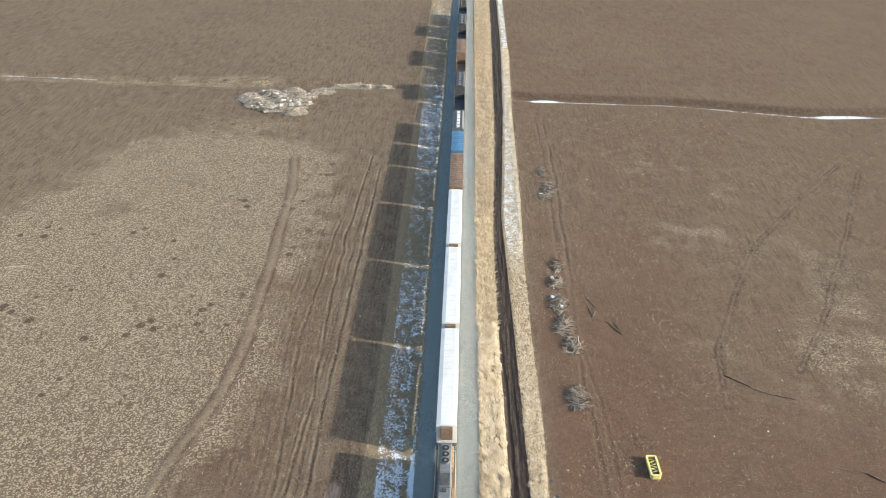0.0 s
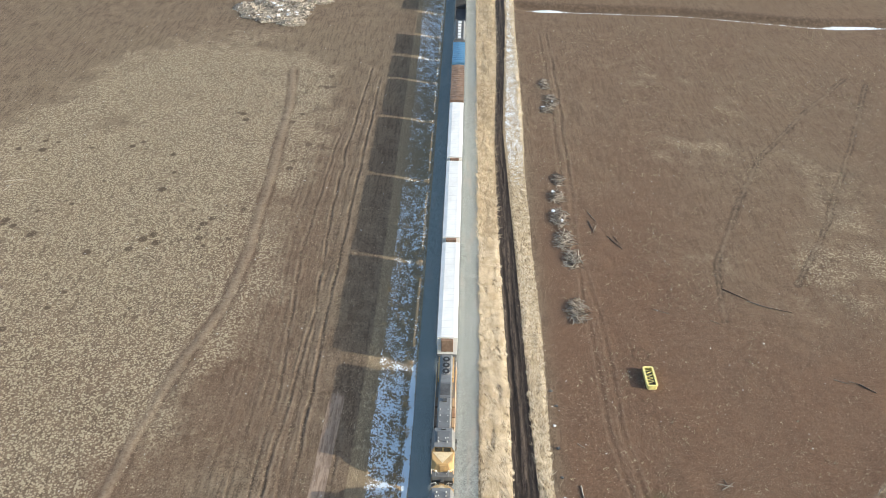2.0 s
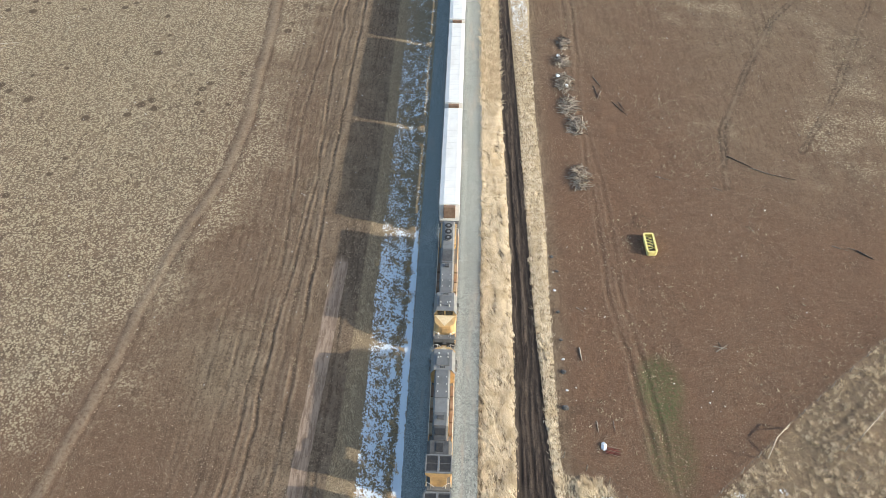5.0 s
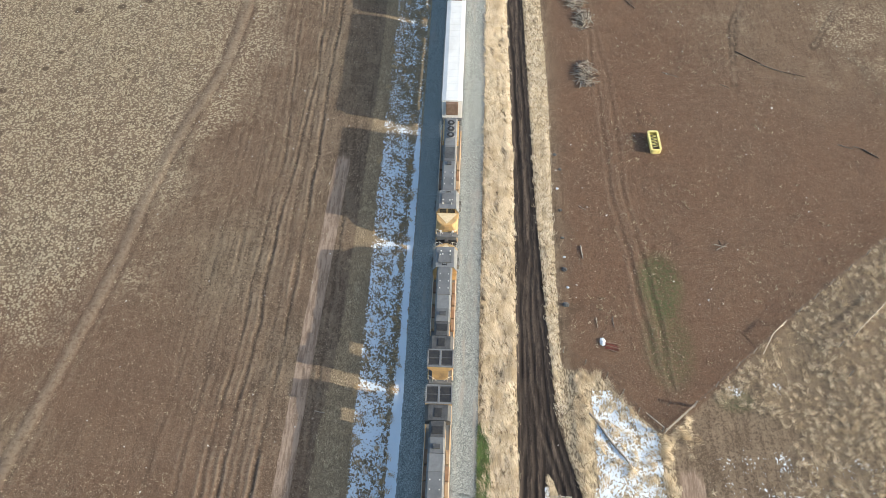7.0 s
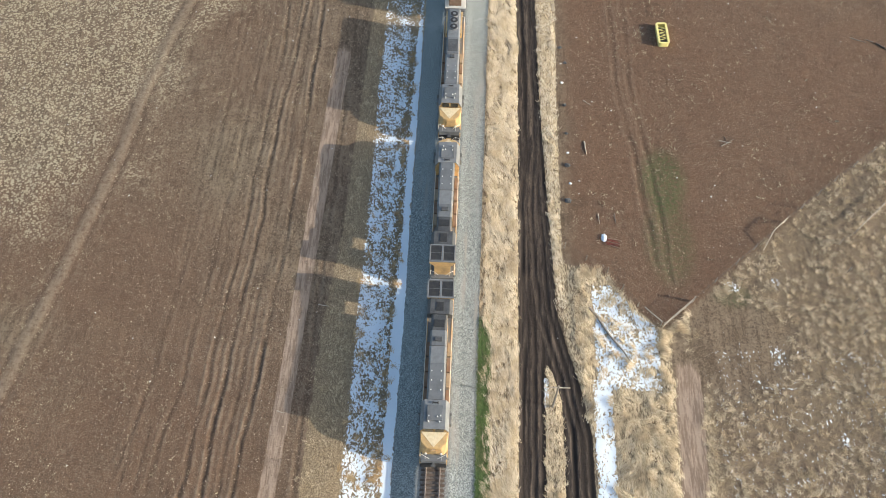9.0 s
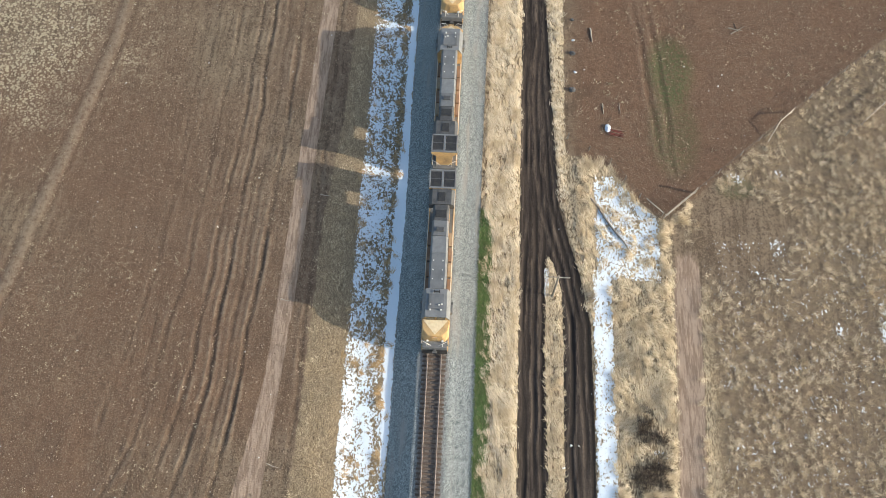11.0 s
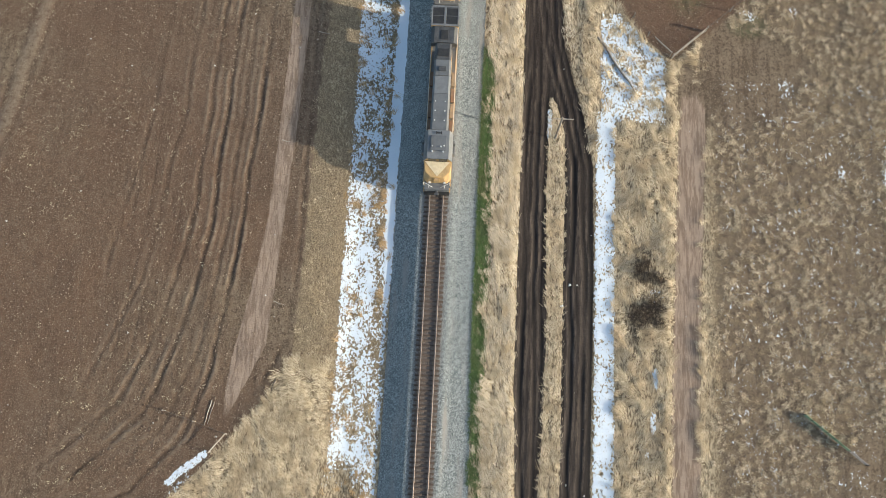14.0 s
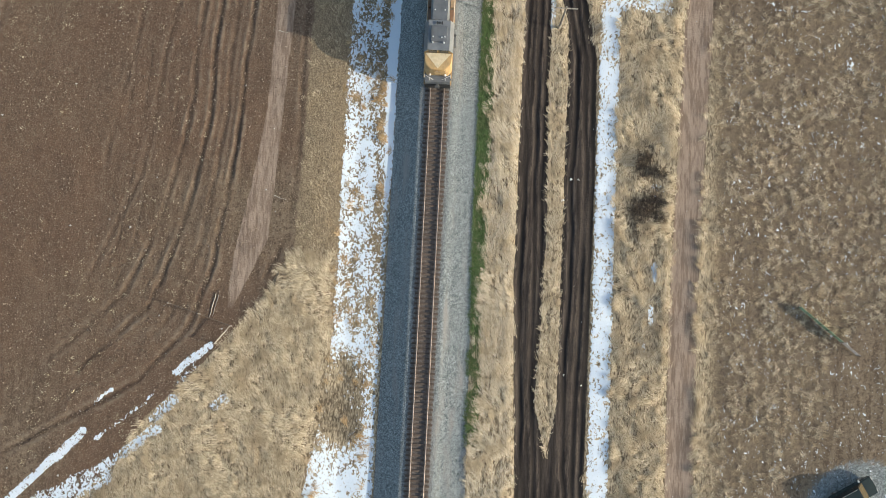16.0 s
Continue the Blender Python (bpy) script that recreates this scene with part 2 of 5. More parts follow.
def box(bm, x0, x1, y0, y1, z0, z1, bevel=0.0):
    made = bmesh.ops.create_cube(bm, size=1.0, matrix=Matrix.LocRotScale(((x0 + x1) / 2, (y0 + y1) / 2, (z0 + z1) / 2), None, (abs(x1 - x0), abs(y1 - y0), abs(z1 - z0))))
    if bevel:
        edges = {e for v in made["verts"] for e in v.link_edges}
        bmesh.ops.bevel(bm, geom=list(edges), offset=bevel, segments=2, affect="EDGES", profile=0.6)
    return bm


def boxes(*rows, bevel=0.0):
    bm = bmesh.new()
    for r in rows:
        box(bm, *r, bevel=bevel)
    return bm


def rod(bm, a, b, r, sides=8, r2=None):
    a, b = Vector(a), Vector(b)
    turn = (b - a).to_track_quat("Z", "Y")
    bmesh.ops.create_cone(bm, cap_ends=True, segments=sides, radius1=r, radius2=r if r2 is None else r2, depth=(b - a).length,
                          matrix=Matrix.LocRotScale((a + b) / 2, turn, None))
    return bm


def rods(pairs, r, sides=6):
    bm = bmesh.new()
    for a, b in pairs:
        rod(bm, a, b, r, sides)
    return bm


def prism(profile, y0, y1):
    """A closed outline of (x, z) points drawn out along y."""
    bm = bmesh.new()
    rings = [[bm.verts.new((x, y, z)) for x, z in profile] for y in (y0, y1)]
    n = len(profile)
    for i in range(n):
        bm.faces.new((rings[0][i], rings[0][(i + 1) % n], rings[1][(i + 1) % n], rings[1][i]))
    bm.faces.new(rings[0][::-1])
    bm.faces.new(rings[1])
    bmesh.ops.recalc_face_normals(bm, faces=bm.faces)
    return bm


def side_prism(profile, x0, x1):
    """A closed outline of (y, z) points drawn out along x."""
    bm = prism(profile, x0, x1)
    for v in bm.verts:
        v.co = Vector((v.co.y, v.co.x, v.co.z))
    bmesh.ops.recalc_face_normals(bm, faces=bm.faces)
    return bm


def mesh_from_arrays(name, verts, faces_n, material, attrs=None, smooth=False):
    mesh = bpy.data.meshes.new(name)
    nv, (nf, k) = len(verts), faces_n.shape
    mesh.vertices.add(nv)
    mesh.vertices.foreach_set("co", np.ascontiguousarray(verts, dtype=np.float32).ravel())
    mesh.loops.add(nf * k)
    mesh.loops.foreach_set("vertex_index", np.ascontiguousarray(faces_n, dtype=np.int32).ravel())
    mesh.polygons.add(nf)
    mesh.polygons.foreach_set("loop_start", np.arange(0, nf * k, k, dtype=np.int32))
    if smooth:
        mesh.polygons.foreach_set("use_smooth", np.ones(nf, dtype=bool))
    for key, values in (attrs or {}).items():
        a = mesh.attributes.new(key, "FLOAT", "POINT")
        a.data.foreach_set("value", np.ascontiguousarray(values, dtype=np.float32).ravel())
    mesh.update(calc_edges=True)
    mesh.materials.append(material)
    return new(name, mesh)


# ---- the ground ----
rng = np.random.default_rng(7)


def lattice(shape):
    return np.random.default_rng(shape).random((256, 256))


GRIDS = [lattice(s) for s in (11, 12, 13)]


def wave(x, y, size, which=0):
    """Smooth value noise, 0 to 1, with humps about size metres wide."""
    g = GRIDS[which]
    u, v = x / size, y / size
    i, j = np.floor(u).astype(int), np.floor(v).astype(int)
    a, b = u - i, v - j
    a, b = a * a * (3 - 2 * a), b * b * (3 - 2 * b)
    at = lambda p, q: g[p % 256, q % 256]
    return (at(i, j) * (1 - a) + at(i + 1, j) * a) * (1 - b) + (at(i, j + 1) * (1 - a) + at(i + 1, j + 1) * a) * b


def ramp(v, lo, hi):
    u = np.clip((v - lo) / (hi - lo), 0, 1)
    return u * u * (3 - 2 * u)


def line(y, *knots):
    """x along a line given by (y, x) knots in rising y."""
    k = np.array(knots)
    return np.interp(y, k[:, 0], k[:, 1])


def between(x, left, right, soft=0.5):
    return ramp(x, left - soft, left + soft) * (1 - ramp(x, right - soft, right + soft))


def near_line(x, y, points, half):
    """1 on the polyline of (x, y) points, falling to 0 at half metres from it."""
    return 1 - ramp(off_line(x, y, points), half * 0.4, half)


def off_line(x, y, points):
    """Metres from the polyline of (x, y) points."""
    best = np.full(x.shape, 1e9)
    for (ax, ay), (bx, by) in zip(points[:-1], points[1:]):
        dx, dy = bx - ax, by - ay
        t = np.clip(((x - ax) * dx + (y - ay) * dy) / (dx * dx + dy * dy), 0, 1)
        best = np.minimum(best, np.hypot(x - ax - t * dx, y - ay - t * dy))
    return best


def blob(x, y, cx, cy, rx, ry):
    return 1 - ramp(np.hypot((x - cx) / rx, (y - cy) / ry), 0.5, 1.0)


def snow_left(y):
    return line(y, (-16, -12.3), (-9, -11.0), (0, -10.3), (63, -10.4), (84, -10.7), (181, -11.0), (223, -11.3), (290, -13.0))


def grass_left(y):
    return line(y, (-19, -36.4), (-15.7, -33.2), (-9.7, -29.4), (-5.7, -25.4), (0, -20.5), (4, -17.6), (6, -16.6), (9, -14.8), (18, -14.6), (44, -14.3), (58, -13.2), (104, -12.4), (300, -13.2))


def verge_right(y):
    return line(y, (-15, 10.3), (-5, 9.8), (7, 9.3), (89, 9.4), (110, 9.0), (134, 8.6), (168, 8.5), (216, 9.9), (325, 10.8))


def mud_right(y):
    return line(y, (-15, 17.5), (21, 17.7), (32, 17.5), (38.5, 16.3), (43, 15.0), (47, 14.0), (54, 13.7), (67, 13.0), (82, 12.4), (110, 11.9), (133, 11.4), (173, 10.5), (237, 12.8), (304, 13.9))


def bank_right(y):
    return line(y, (40, 15.4), (55, 14.8), (82, 14.8), (103, 15.1), (126, 14.7), (156, 14.7), (182, 15.3), (237, 15.5), (291, 16.6))


def field_edge(x):
    """y of the southern edge of the eastern field."""
    return np.interp(x, [14.5, 19.4, 23.7, 26.5, 33.7, 41.3, 51.4, 60.9, 200], [54.4, 53.4, 48.2, 45.7, 52.0, 59.5, 68.8, 76.9, 195])


def ground_z(x, y):
    x, y = np.asarray(x, float), np.asarray(y, float)
    z = np.interp(x, [-13.5, -11, -8.5, -4.5, -1.8, 1.75, 2.4, 4.7, 9, 9.6], [0, -0.1, -0.42, -0.40, 0.73, 0.73, 0.5, 0.16, 0.02, 0])
    open_land = 1 - between(x, -4.6, 4.6, 0.3)
    z = z + open_land * (0.10 * (wave(x, y, 3.0) - 0.5) + 0.05 * (wave(x, y, 0.9, 1) - 0.5))
    road = between(x, verge_right(y), mud_right(y), 0.6)
    z = z - road * (0.10 + 0.10 * (wave(x, y * 0.05, 0.55, 2) - 0.3))
    # the shallow ditch that crosses both fields
    d = y - np.interp(x, [-150, -100, -69, -20, 23, 66, 105, 126], [265.8, 262, 258, 260, 249.5, 247.7, 239.0, 241])
    z = z - 0.9 * (1 - ramp(np.abs(d), 0.8, 4.0)) * (1 - between(x, -14, 15, 2)) * ramp(np.abs(x), 10, 20)
    return z


def axis(*spans):
    out = [np.arange(a, b, s) for a, b, s in spans]
    return np.concatenate(out)


far = 2600 * (np.linspace(0, 1, 16)[1:] ** 2.2)
xs = np.concatenate([-150 - far[::-1], axis((-150, -60, 1.2), (-60, -36, 0.35), (-36, -13, 0.16), (-13, 9, 0.3), (9, 18.4, 0.12), (18.4, 31, 0.22), (31, 52, 0.4), (52, 104, 0.42), (104, 150, 1.2)), 150 + far])
ys = np.concatenate([-40 - far[::-1], axis((-40, -24, 1.0), (-24, 130, 0.36), (130, 210, 0.55), (210, 390, 0.85)), 390 + far])
gx, gy = np.meshgrid(xs, ys)
gz = ground_z(gx, gy)
nx, ny = len(xs), len(ys)
ids = np.arange(nx * ny).reshape(ny, nx)
quads = np.stack([ids[:-1, :-1], ids[:-1, 1:], ids[1:, 1:], ids[1:, :-1]], -1).reshape(-1, 4)

CORNER = lambda x, y: ramp(x, 14.2, 15.2) * (1 - ramp(y - field_edge(x), -0.8, 0.8))   # rough land south of the eastern field
PATH_L = lambda y: line(y, (-20, 26.0), (5.5, 26.1), (28, 26.9), (43, 27.5))
WEST_RUTS = [
    (0.95, [(-19.4, 200), (-20.2, 150), (-20.2, 108), (-20.0, 87), (-20.2, 68), (-20.3, 49), (-21.0, 35), (-21.5, 24), (-23.1, 7), (-25.6, 0), (-30.5, -6), (-44, -14)]),
    (0.45, [(-21.0, 200), (-21.8, 150), (-21.7, 108), (-21.6, 87), (-21.8, 68), (-22.1, 49), (-22.8, 35), (-23.2, 24), (-24.6, 9), (-27.6, 1), (-33, -5), (-46, -12)]),
    (0.95, [(-22.1, 205), (-23.0, 186), (-23.8, 160), (-23.5, 130), (-22.3, 107.5), (-23.1, 88), (-23.7, 74), (-24.0, 49), (-24.7, 35), (-25.0, 24), (-26.5, 12), (-30, 2), (-37, -5)]),
    (0.70, [(-26.0, 170), (-27.4, 125), (-24.9, 90), (-25.4, 72), (-26.0, 49), (-26.7, 33), (-27.0, 25), (-29, 12), (-33, 3), (-40, -4)]),
    (0.40, [(-29.0, 190), (-29.6, 130), (-28.0, 90), (-28.6, 60), (-29.5, 36), (-32, 16), (-37, 4)]),
    (0.30, [(-31.5, 180), (-31.8, 130), (-31.0, 90), (-31.8, 60), (-33, 36), (-36, 18)]),
    (0.45, [(-41.3, 204), (-39.0, 186), (-37.0, 152), (-36.0, 125), (-36.5, 108.7), (-39.6, 96.2), (-41.9, 84), (-43.1, 70), (-46, 50), (-49, 34), (-53, 20)]),
    (0.45, [(-43.6, 204), (-41.3, 186), (-39.3, 152), (-38.4, 125), (-39.0, 107), (-42.0, 94), (-43.8, 81.5), (-45.2, 70), (-48.2, 50), (-51.2, 34), (-55, 20)]),
    (0.55, [(-15.0, 84), (-14.9, 47), (-14.9, 31), (-14.9, 20), (-15.4, 11), (-17.4, 6)]),
]
EAST_RUTS = [
    [(24.4, 230), (23.9, 171), (23.3, 142), (22.7, 112), (23.2, 92), (24.4, 75), (25.8, 64), (27.0, 55)],
    [(22.4, 230), (22.2, 171), (21.9, 142), (24.6, 112), (25.2, 92), (26.2, 75), (27.6, 64), (28.6, 52)],
    [(97.7, 203), (80.3, 182), (64.8, 161), (53.5, 137), (47.6, 124), (45, 108)],
    [(102, 200), (88.4, 171), (77.9, 150), (67.5, 130), (60, 118)],
    [(75, 84), (58, 73), (48.4, 62), (47.2, 54), (46.8, 45), (49.5, 36), (51, 20)],
]


def masks(x, y):
    m = {}
    gl, sl, vr, mr, br = grass_left(y), snow_left(y), verge_right(y), mud_right(y), bank_right(y)
    south = CORNER(x, y)
    m["gravel"] = between(x, -4.5, line(y, (-15, 5.1), (10, 4.7), (50, 4.6), (77, 4.8), (113, 5.1), (318, 4.1)), 0.45)
    med = between(x, line(y, (-11, 13.3), (-6, 12.0), (1, 12.4), (13, 12.7), (29, 12.3), (39, 12.6)), line(y, (-11, 13.6), (-6, 14.4), (29, 14.4), (36, 14.3), (40, 13.2)), 0.3) * between(y, -12, 40, 1.0)
    m["gravel"] = np.maximum(m["gravel"], 0.62 * blob(x, y, 47.5, -16.5, 10.5, 9.5))
    m["mud"] = between(x, vr, mr, 0.5) * (1 - med)
    grass = between(x, 4.6, vr, 0.35) + med
    grass = grass + (0.68 + 0.25 * (1 - ramp(y, 2, 9))) * between(x, gl, sl + 0.5, 0.6) + 0.75 * between(x, sl, -4.4, 0.5)
    grass = grass + between(x, mr, br, 0.5) * ramp(y, 48, 54)
    rough_land = south * (1 - m["mud"])
    path = between(x, PATH_L(y), PATH_L(y) + 3.1, 0.5) * (1 - ramp(y, 36, 47)) * ramp(y, -60, -40)
    bare = blob(x, y, 33, 44, 11, 8) + blob(x, y, 50, -2, 9, 9)
    lot = blob(x, y, 47, -16, 11, 9.5)
    east = ramp(x, 29.5, 32)
    grass = grass + rough_land * (0.85 - 0.40 * east - 0.7 * path - 0.35 * np.clip(bare, 0, 1) - 0.8 * lot)
    m["grass"] = np.clip(grass, 0, 1)
    m["dull"] = np.clip(0.7 * (1 - ramp(x, -5.5, -4)) * np.where(x > -4, 0, 1) * ramp(y, -4, 10) + 0.1 * (x < -4) + 1.0 * east * (x > 20), 0, 1)
    m["path"] = np.clip(path * rough_land + 0.9 * between(x, line(y, (2.7, -21.5), (8, -21.2), (16, -19.8), (24, -18.8), (36, -18.4), (54, -18.0), (90, -17.2)), line(y, (3, -20.5), (10, -17.5), (23, -16.8), (33, -16.4), (54, -15.9), (90, -14.8)), 0.3) * between(y, 2, 90, 3.5) * (1 - 0.2 * between(y, 18, 34, 3)), 0, 1)
    # snow: the west ditch, the wet strip east of the road, the banks and the corner
    depth = 0.516 - 0.06 * between(x, -6.4, -5.2, 0.4) * (1 - ramp(y, 100, 130)) * ramp(y, 0, 15) + 0.06 * (wave(x, y, 9) - 0.5)
    depth = depth + 0.30 * blob(x, y, -4.8, 36, 1.1, 26) + 0.22 * between(x, -5.4, -4.4, 0.3) * between(y, 40, 95, 6) - 0.13 * blob(x, y, -8.6, -7, 3.0, 7) + 0.05 * ramp(-y, 9, 14)
    far_thin = 1 - 0.08 * ramp(y, 60, 110) - 0.10 * ramp(y, 110, 180) * (1 - blob(x, y, -6, 225, 9, 45))
    snow = between(x, sl, -4.4, 0.6) * depth * far_thin
    snow = snow + between(x, 17.6, 20.3, 0.5) * (1 - ramp(y, 38, 41)) * 0.57
    snow = np.maximum(snow, 0.53 * between(x, 18.0, 26.3, 0.7) * between(y, 37, 52, 1.5) * rough_land)
    snow = snow + 0.49 * between(x, mr + 0.3, br, 0.4) * ramp(y, 100, 165)
    snow = snow + 0.37 * between(x, br - 0.7, br + 0.3, 0.3) * ramp(y, 45, 60) * (1 - ramp(y, 90, 110))
    snow = snow + 0.62 * between(x, 12.2, 12.9, 0.2) * between(y, 35, 39, 0.6)
    for cx, cy, rx, ry, v in ((24.6, 17.5, 1.2, 1.8, .42), (31.5, 7.5, .8, 1.0, .47), (24.5, 8.6, .5, 1.6, .62), (24.2, 4.0, .5, 1.8, .55), (23.5, 0.5, .4, 1.0, .55), (40.0, 42.6, 1.3, 2.0, .46),
                              (35.6, 51.8, 1.8, 1.2, .47), (41, 52.5, 1.0, 1.4, .45), (26.0, 249, 5.5, 1.6, .75), (113, 239.2, 13, 2.2, .6), (51.0, 33, .8, 5, .5), (45.5, 33, .7, 1.8, .45), (14.3, 16, .3, .3, .6)):
        snow = np.maximum(snow, v * blob(x, y, cx, cy, rx, ry) ** 0.3)
    for pts, half, v in (([(-23.0, -1.6), (-24.8, -3.3), (-26.3, -4.8)], 0.75, .56), ([(-24.2, -4.0), (-26.0, -5.9)], 0.6, .46), ([(-26.1, -7.4), (-28.2, -9.7)], 1.1, .51), ([(-28.0, -10.7), (-33.3, -15.2), (-38.3, -18.4), (-46, -24)], 1.1, .53),
                         ([(-35.5, -11.3), (-38.5, -14.4), (-42.6, -18.6), (-47, -23)], 0.8, .60), ([(-33.2, -15.8), (-40, -19.6), (-47, -25)], 2.4, .51), ([(-32.9, -6.9), (-34.7, -8.3)], 0.45, .56), ([(-28.3, -6.7), (-29.4, -8.0), (-33.4, -11.5)], 0.45, .47),
                         ([(-33.2, -11.4), (-34.2, -12.1)], 0.5, .56), ([(-21.0, -7.2), (-21.9, -8.2)], 1.1, .49)):
        snow = np.maximum(snow, v * near_line(x + 0.5 * (wave(x, y, 1.4, 1) - 0.5), y, pts, half))
    snow = np.maximum(snow, 0.50 * near_line(x, y, [(20, 249.2), (66, 246.6), (105, 238.6), (150, 240)], 1.2))
    snow = np.maximum(snow, 0.46 * near_line(x, y, [(-150, 266), (-118, 263.5)], 1.6))
    snow = np.maximum(snow, 0.392 * rough_land * east * between(y, -30, 46, 3))
    m["snow"] = snow
    m["foul"] = between(x, -1.25, 1.25, 0.3)
    red = ramp(x, 14, 18) * ramp(y - field_edge(x), -1, 1) * (1 - 0.62 * ramp(y, 110, 185)) * (1 - 0.55 * blob(x, y, 70, 135, 38, 50))
    red = red + 0.75 * between(x, -70, -15, 12) * (1 - ramp(y, 30, 120)) * ramp(wave(x, y, 14), 0.2, 0.6) + 0.35 * blob(x, y, -33, 130, 14, 60)
    m["red"] = np.clip(red, 0, 1)
    pale = blob(x, y, -62, 142, 54, 108) * (0.5 + 0.5 * ramp(wave(x, y, 17), 0.15, 0.55)) + 0.7 * blob(x, y, -95, 112, 60, 66) + 0.12 * blob(x, y, -50, 30, 30, 45) + 0.35 * blob(x, y, -40, 180, 30, 40)
    m["pale"] = np.clip(pale, 0, 1) * ramp(-x, 19, 40)
    m["pale"] = m["pale"] * (1 - 0.6 * near_line(x + 0.8 * (wave(x, y, 7, 2) - 0.5), y, [(p - 1.1, q) for p, q in WEST_RUTS[6][1]], 2.4))
    m["pale"] = np.clip(m["pale"] + 0.55 * near_line(x, y, [(-160, 264), (-100, 261), (-60, 262)], 7) + (0.45 * blob(x, y, 62, 140, 30, 50) + 0.3 * blob(x, y, 50, 195, 30, 40)) * ramp(wave(x, y, 11), 0.3, 0.7), 0, 1)
    rut, ridge = np.zeros_like(x), np.zeros_like(x)
    xw = x + 0.55 * (wave(x, y, 6, 2) - 0.5) + 0.22 * (wave(x, y, 1.3, 1) - 0.5)
    # sinks the mesh and also carries the painted trough shade and ridge light
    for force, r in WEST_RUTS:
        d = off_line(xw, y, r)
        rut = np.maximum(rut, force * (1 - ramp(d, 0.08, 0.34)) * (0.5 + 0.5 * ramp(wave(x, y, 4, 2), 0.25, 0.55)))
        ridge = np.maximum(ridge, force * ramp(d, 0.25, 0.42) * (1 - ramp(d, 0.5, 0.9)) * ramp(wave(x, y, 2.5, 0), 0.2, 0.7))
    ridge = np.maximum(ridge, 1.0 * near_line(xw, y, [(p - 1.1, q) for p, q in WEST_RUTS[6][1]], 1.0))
    west_rut = rut
    rut = np.zeros_like(x)
    for i, r in enumerate(EAST_RUTS):
        force, half = (0.5, 0.42, 1.0, 0.9, 0.8)[i], (0.0, 0.0, 0.4, 0.4, 0.3)[i]
        d = off_line(xw + 0.6 * (wave(x, y, 14, 1) - 0.5), y, r)
        rut = np.maximum(rut, force * (1 - ramp(np.abs(d - half), 0.12, 0.42)))
        ridge = np.maximum(ridge, 0.7 * force * ((1 - ramp(d, 0.1, 0.4)) if half else ramp(d, 0.3, 0.5) * (1 - ramp(d, 0.6, 0.95))))
    for cx, cy in ((29.8, 90.6), (29.2, 88.0), (29.3, 85.2), (30.1, 99.4)):
        rut = np.maximum(rut, 0.6 * (1 - ramp(np.abs(np.hypot(x - cx, y - cy) - 1.35), 0.12, 0.42)))
    rut = np.maximum(rut, 0.35 * between(x, gl - 4, gl, 1.2) * ramp(y, 75, 85))
    u = x - np.interp(y, [p[1] for p in WEST_RUTS[1][1][::-1]], [p[0] for p in WEST_RUTS[1][1][::-1]])
    furrow = ramp(np.cos(6.283 * (u + 0.5 * wave(x, y, 9, 2)) / 1.75), 0.72, 0.98) * between(u, -16, 2, 2) * ramp(x, -36, -33)
    rut = np.maximum(rut * (0.35 + 0.65 * ramp(wave(x, y, 5, 2), 0.3, 0.6)), 0.38 * furrow * ramp(wave(x, y, 7, 1), 0.35, 0.65) * (1 - ramp(y, 150, 200)))
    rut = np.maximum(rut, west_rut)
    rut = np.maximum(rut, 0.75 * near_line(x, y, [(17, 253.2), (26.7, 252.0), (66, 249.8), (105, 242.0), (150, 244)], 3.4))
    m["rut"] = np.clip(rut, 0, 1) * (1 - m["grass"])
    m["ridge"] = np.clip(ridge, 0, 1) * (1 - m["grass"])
    # wheel tracks wandering along the muddy road
    track, lip = np.zeros_like(x), np.zeros_like(x)
    for k, (side, off, force) in enumerate(((0, 0.75, 0.8), (0, 1.95, 1.0), (0, 2.7, 0.5), (1, -2.3, 1.0), (1, -1.1, 0.9), (1, -0.35, 0.6))):
        c = (mr if side else vr) + off + 0.7 * (wave(0 * y + 3 * k, y, 9, k % 3) - 0.5) + 0.25 * (wave(0 * y + k, y, 2.6, (k + 1) % 3) - 0.5)
        d = np.abs(x - c)
        force = force * (0.4 + 0.6 * ramp(wave(0 * y + 5 * k, y, 7, (k + 2) % 3), 0.2, 0.6))
        track = np.maximum(track, force * (1 - ramp(d, 0.08, 0.34)))
        lip = np.maximum(lip, force * ramp(d, 0.2, 0.36) * (1 - ramp(d, 0.42, 0.72)))
    m["track"], m["lip"] = track * m["mud"], lip * m["mud"]
    m["green"] = np.clip(0.55 * blob(x, y, 28.6, 67.5, 3.8, 6.5) + 0.35 * blob(x, y, 28.5, 58, 4, 8) + 1.0 * between(x, 4.7, 6.0, 0.4) * between(y, 8, 44, 4) * ramp(wave(x, y, 3), 0.05, 0.35)
                         + 0.7 * between(x, 4.9, 6.0, 0.4) * between(y, -10, 8, 2) * ramp(wave(x, y, 2.2), 0.25, 0.5) + 0.35 * blob(x, y, 35.6, 50.5, 3, 2), 0, 1)
    m["burn"] = np.clip(0.55 * blob(x, y, -8.8, -8, 3.6, 8) * ramp(wave(x, y, 2.4), 0.2, 0.5) + 0.75 * blob(x, y, 23.4, 16.5, 2.6, 7.5) * ramp(wave(x, y, 2.6), 0.10, 0.42) + 0.5 * between(x, mr - 0.6, mr + 0.2, 0.4) * (1 - ramp(y, 46, 52)) + 0.4 * blob(x, y, 16, 62, 3.5, 6) * ramp(wave(x, y, 1.2), 0.5, 0.7), 0, 1)
    return m


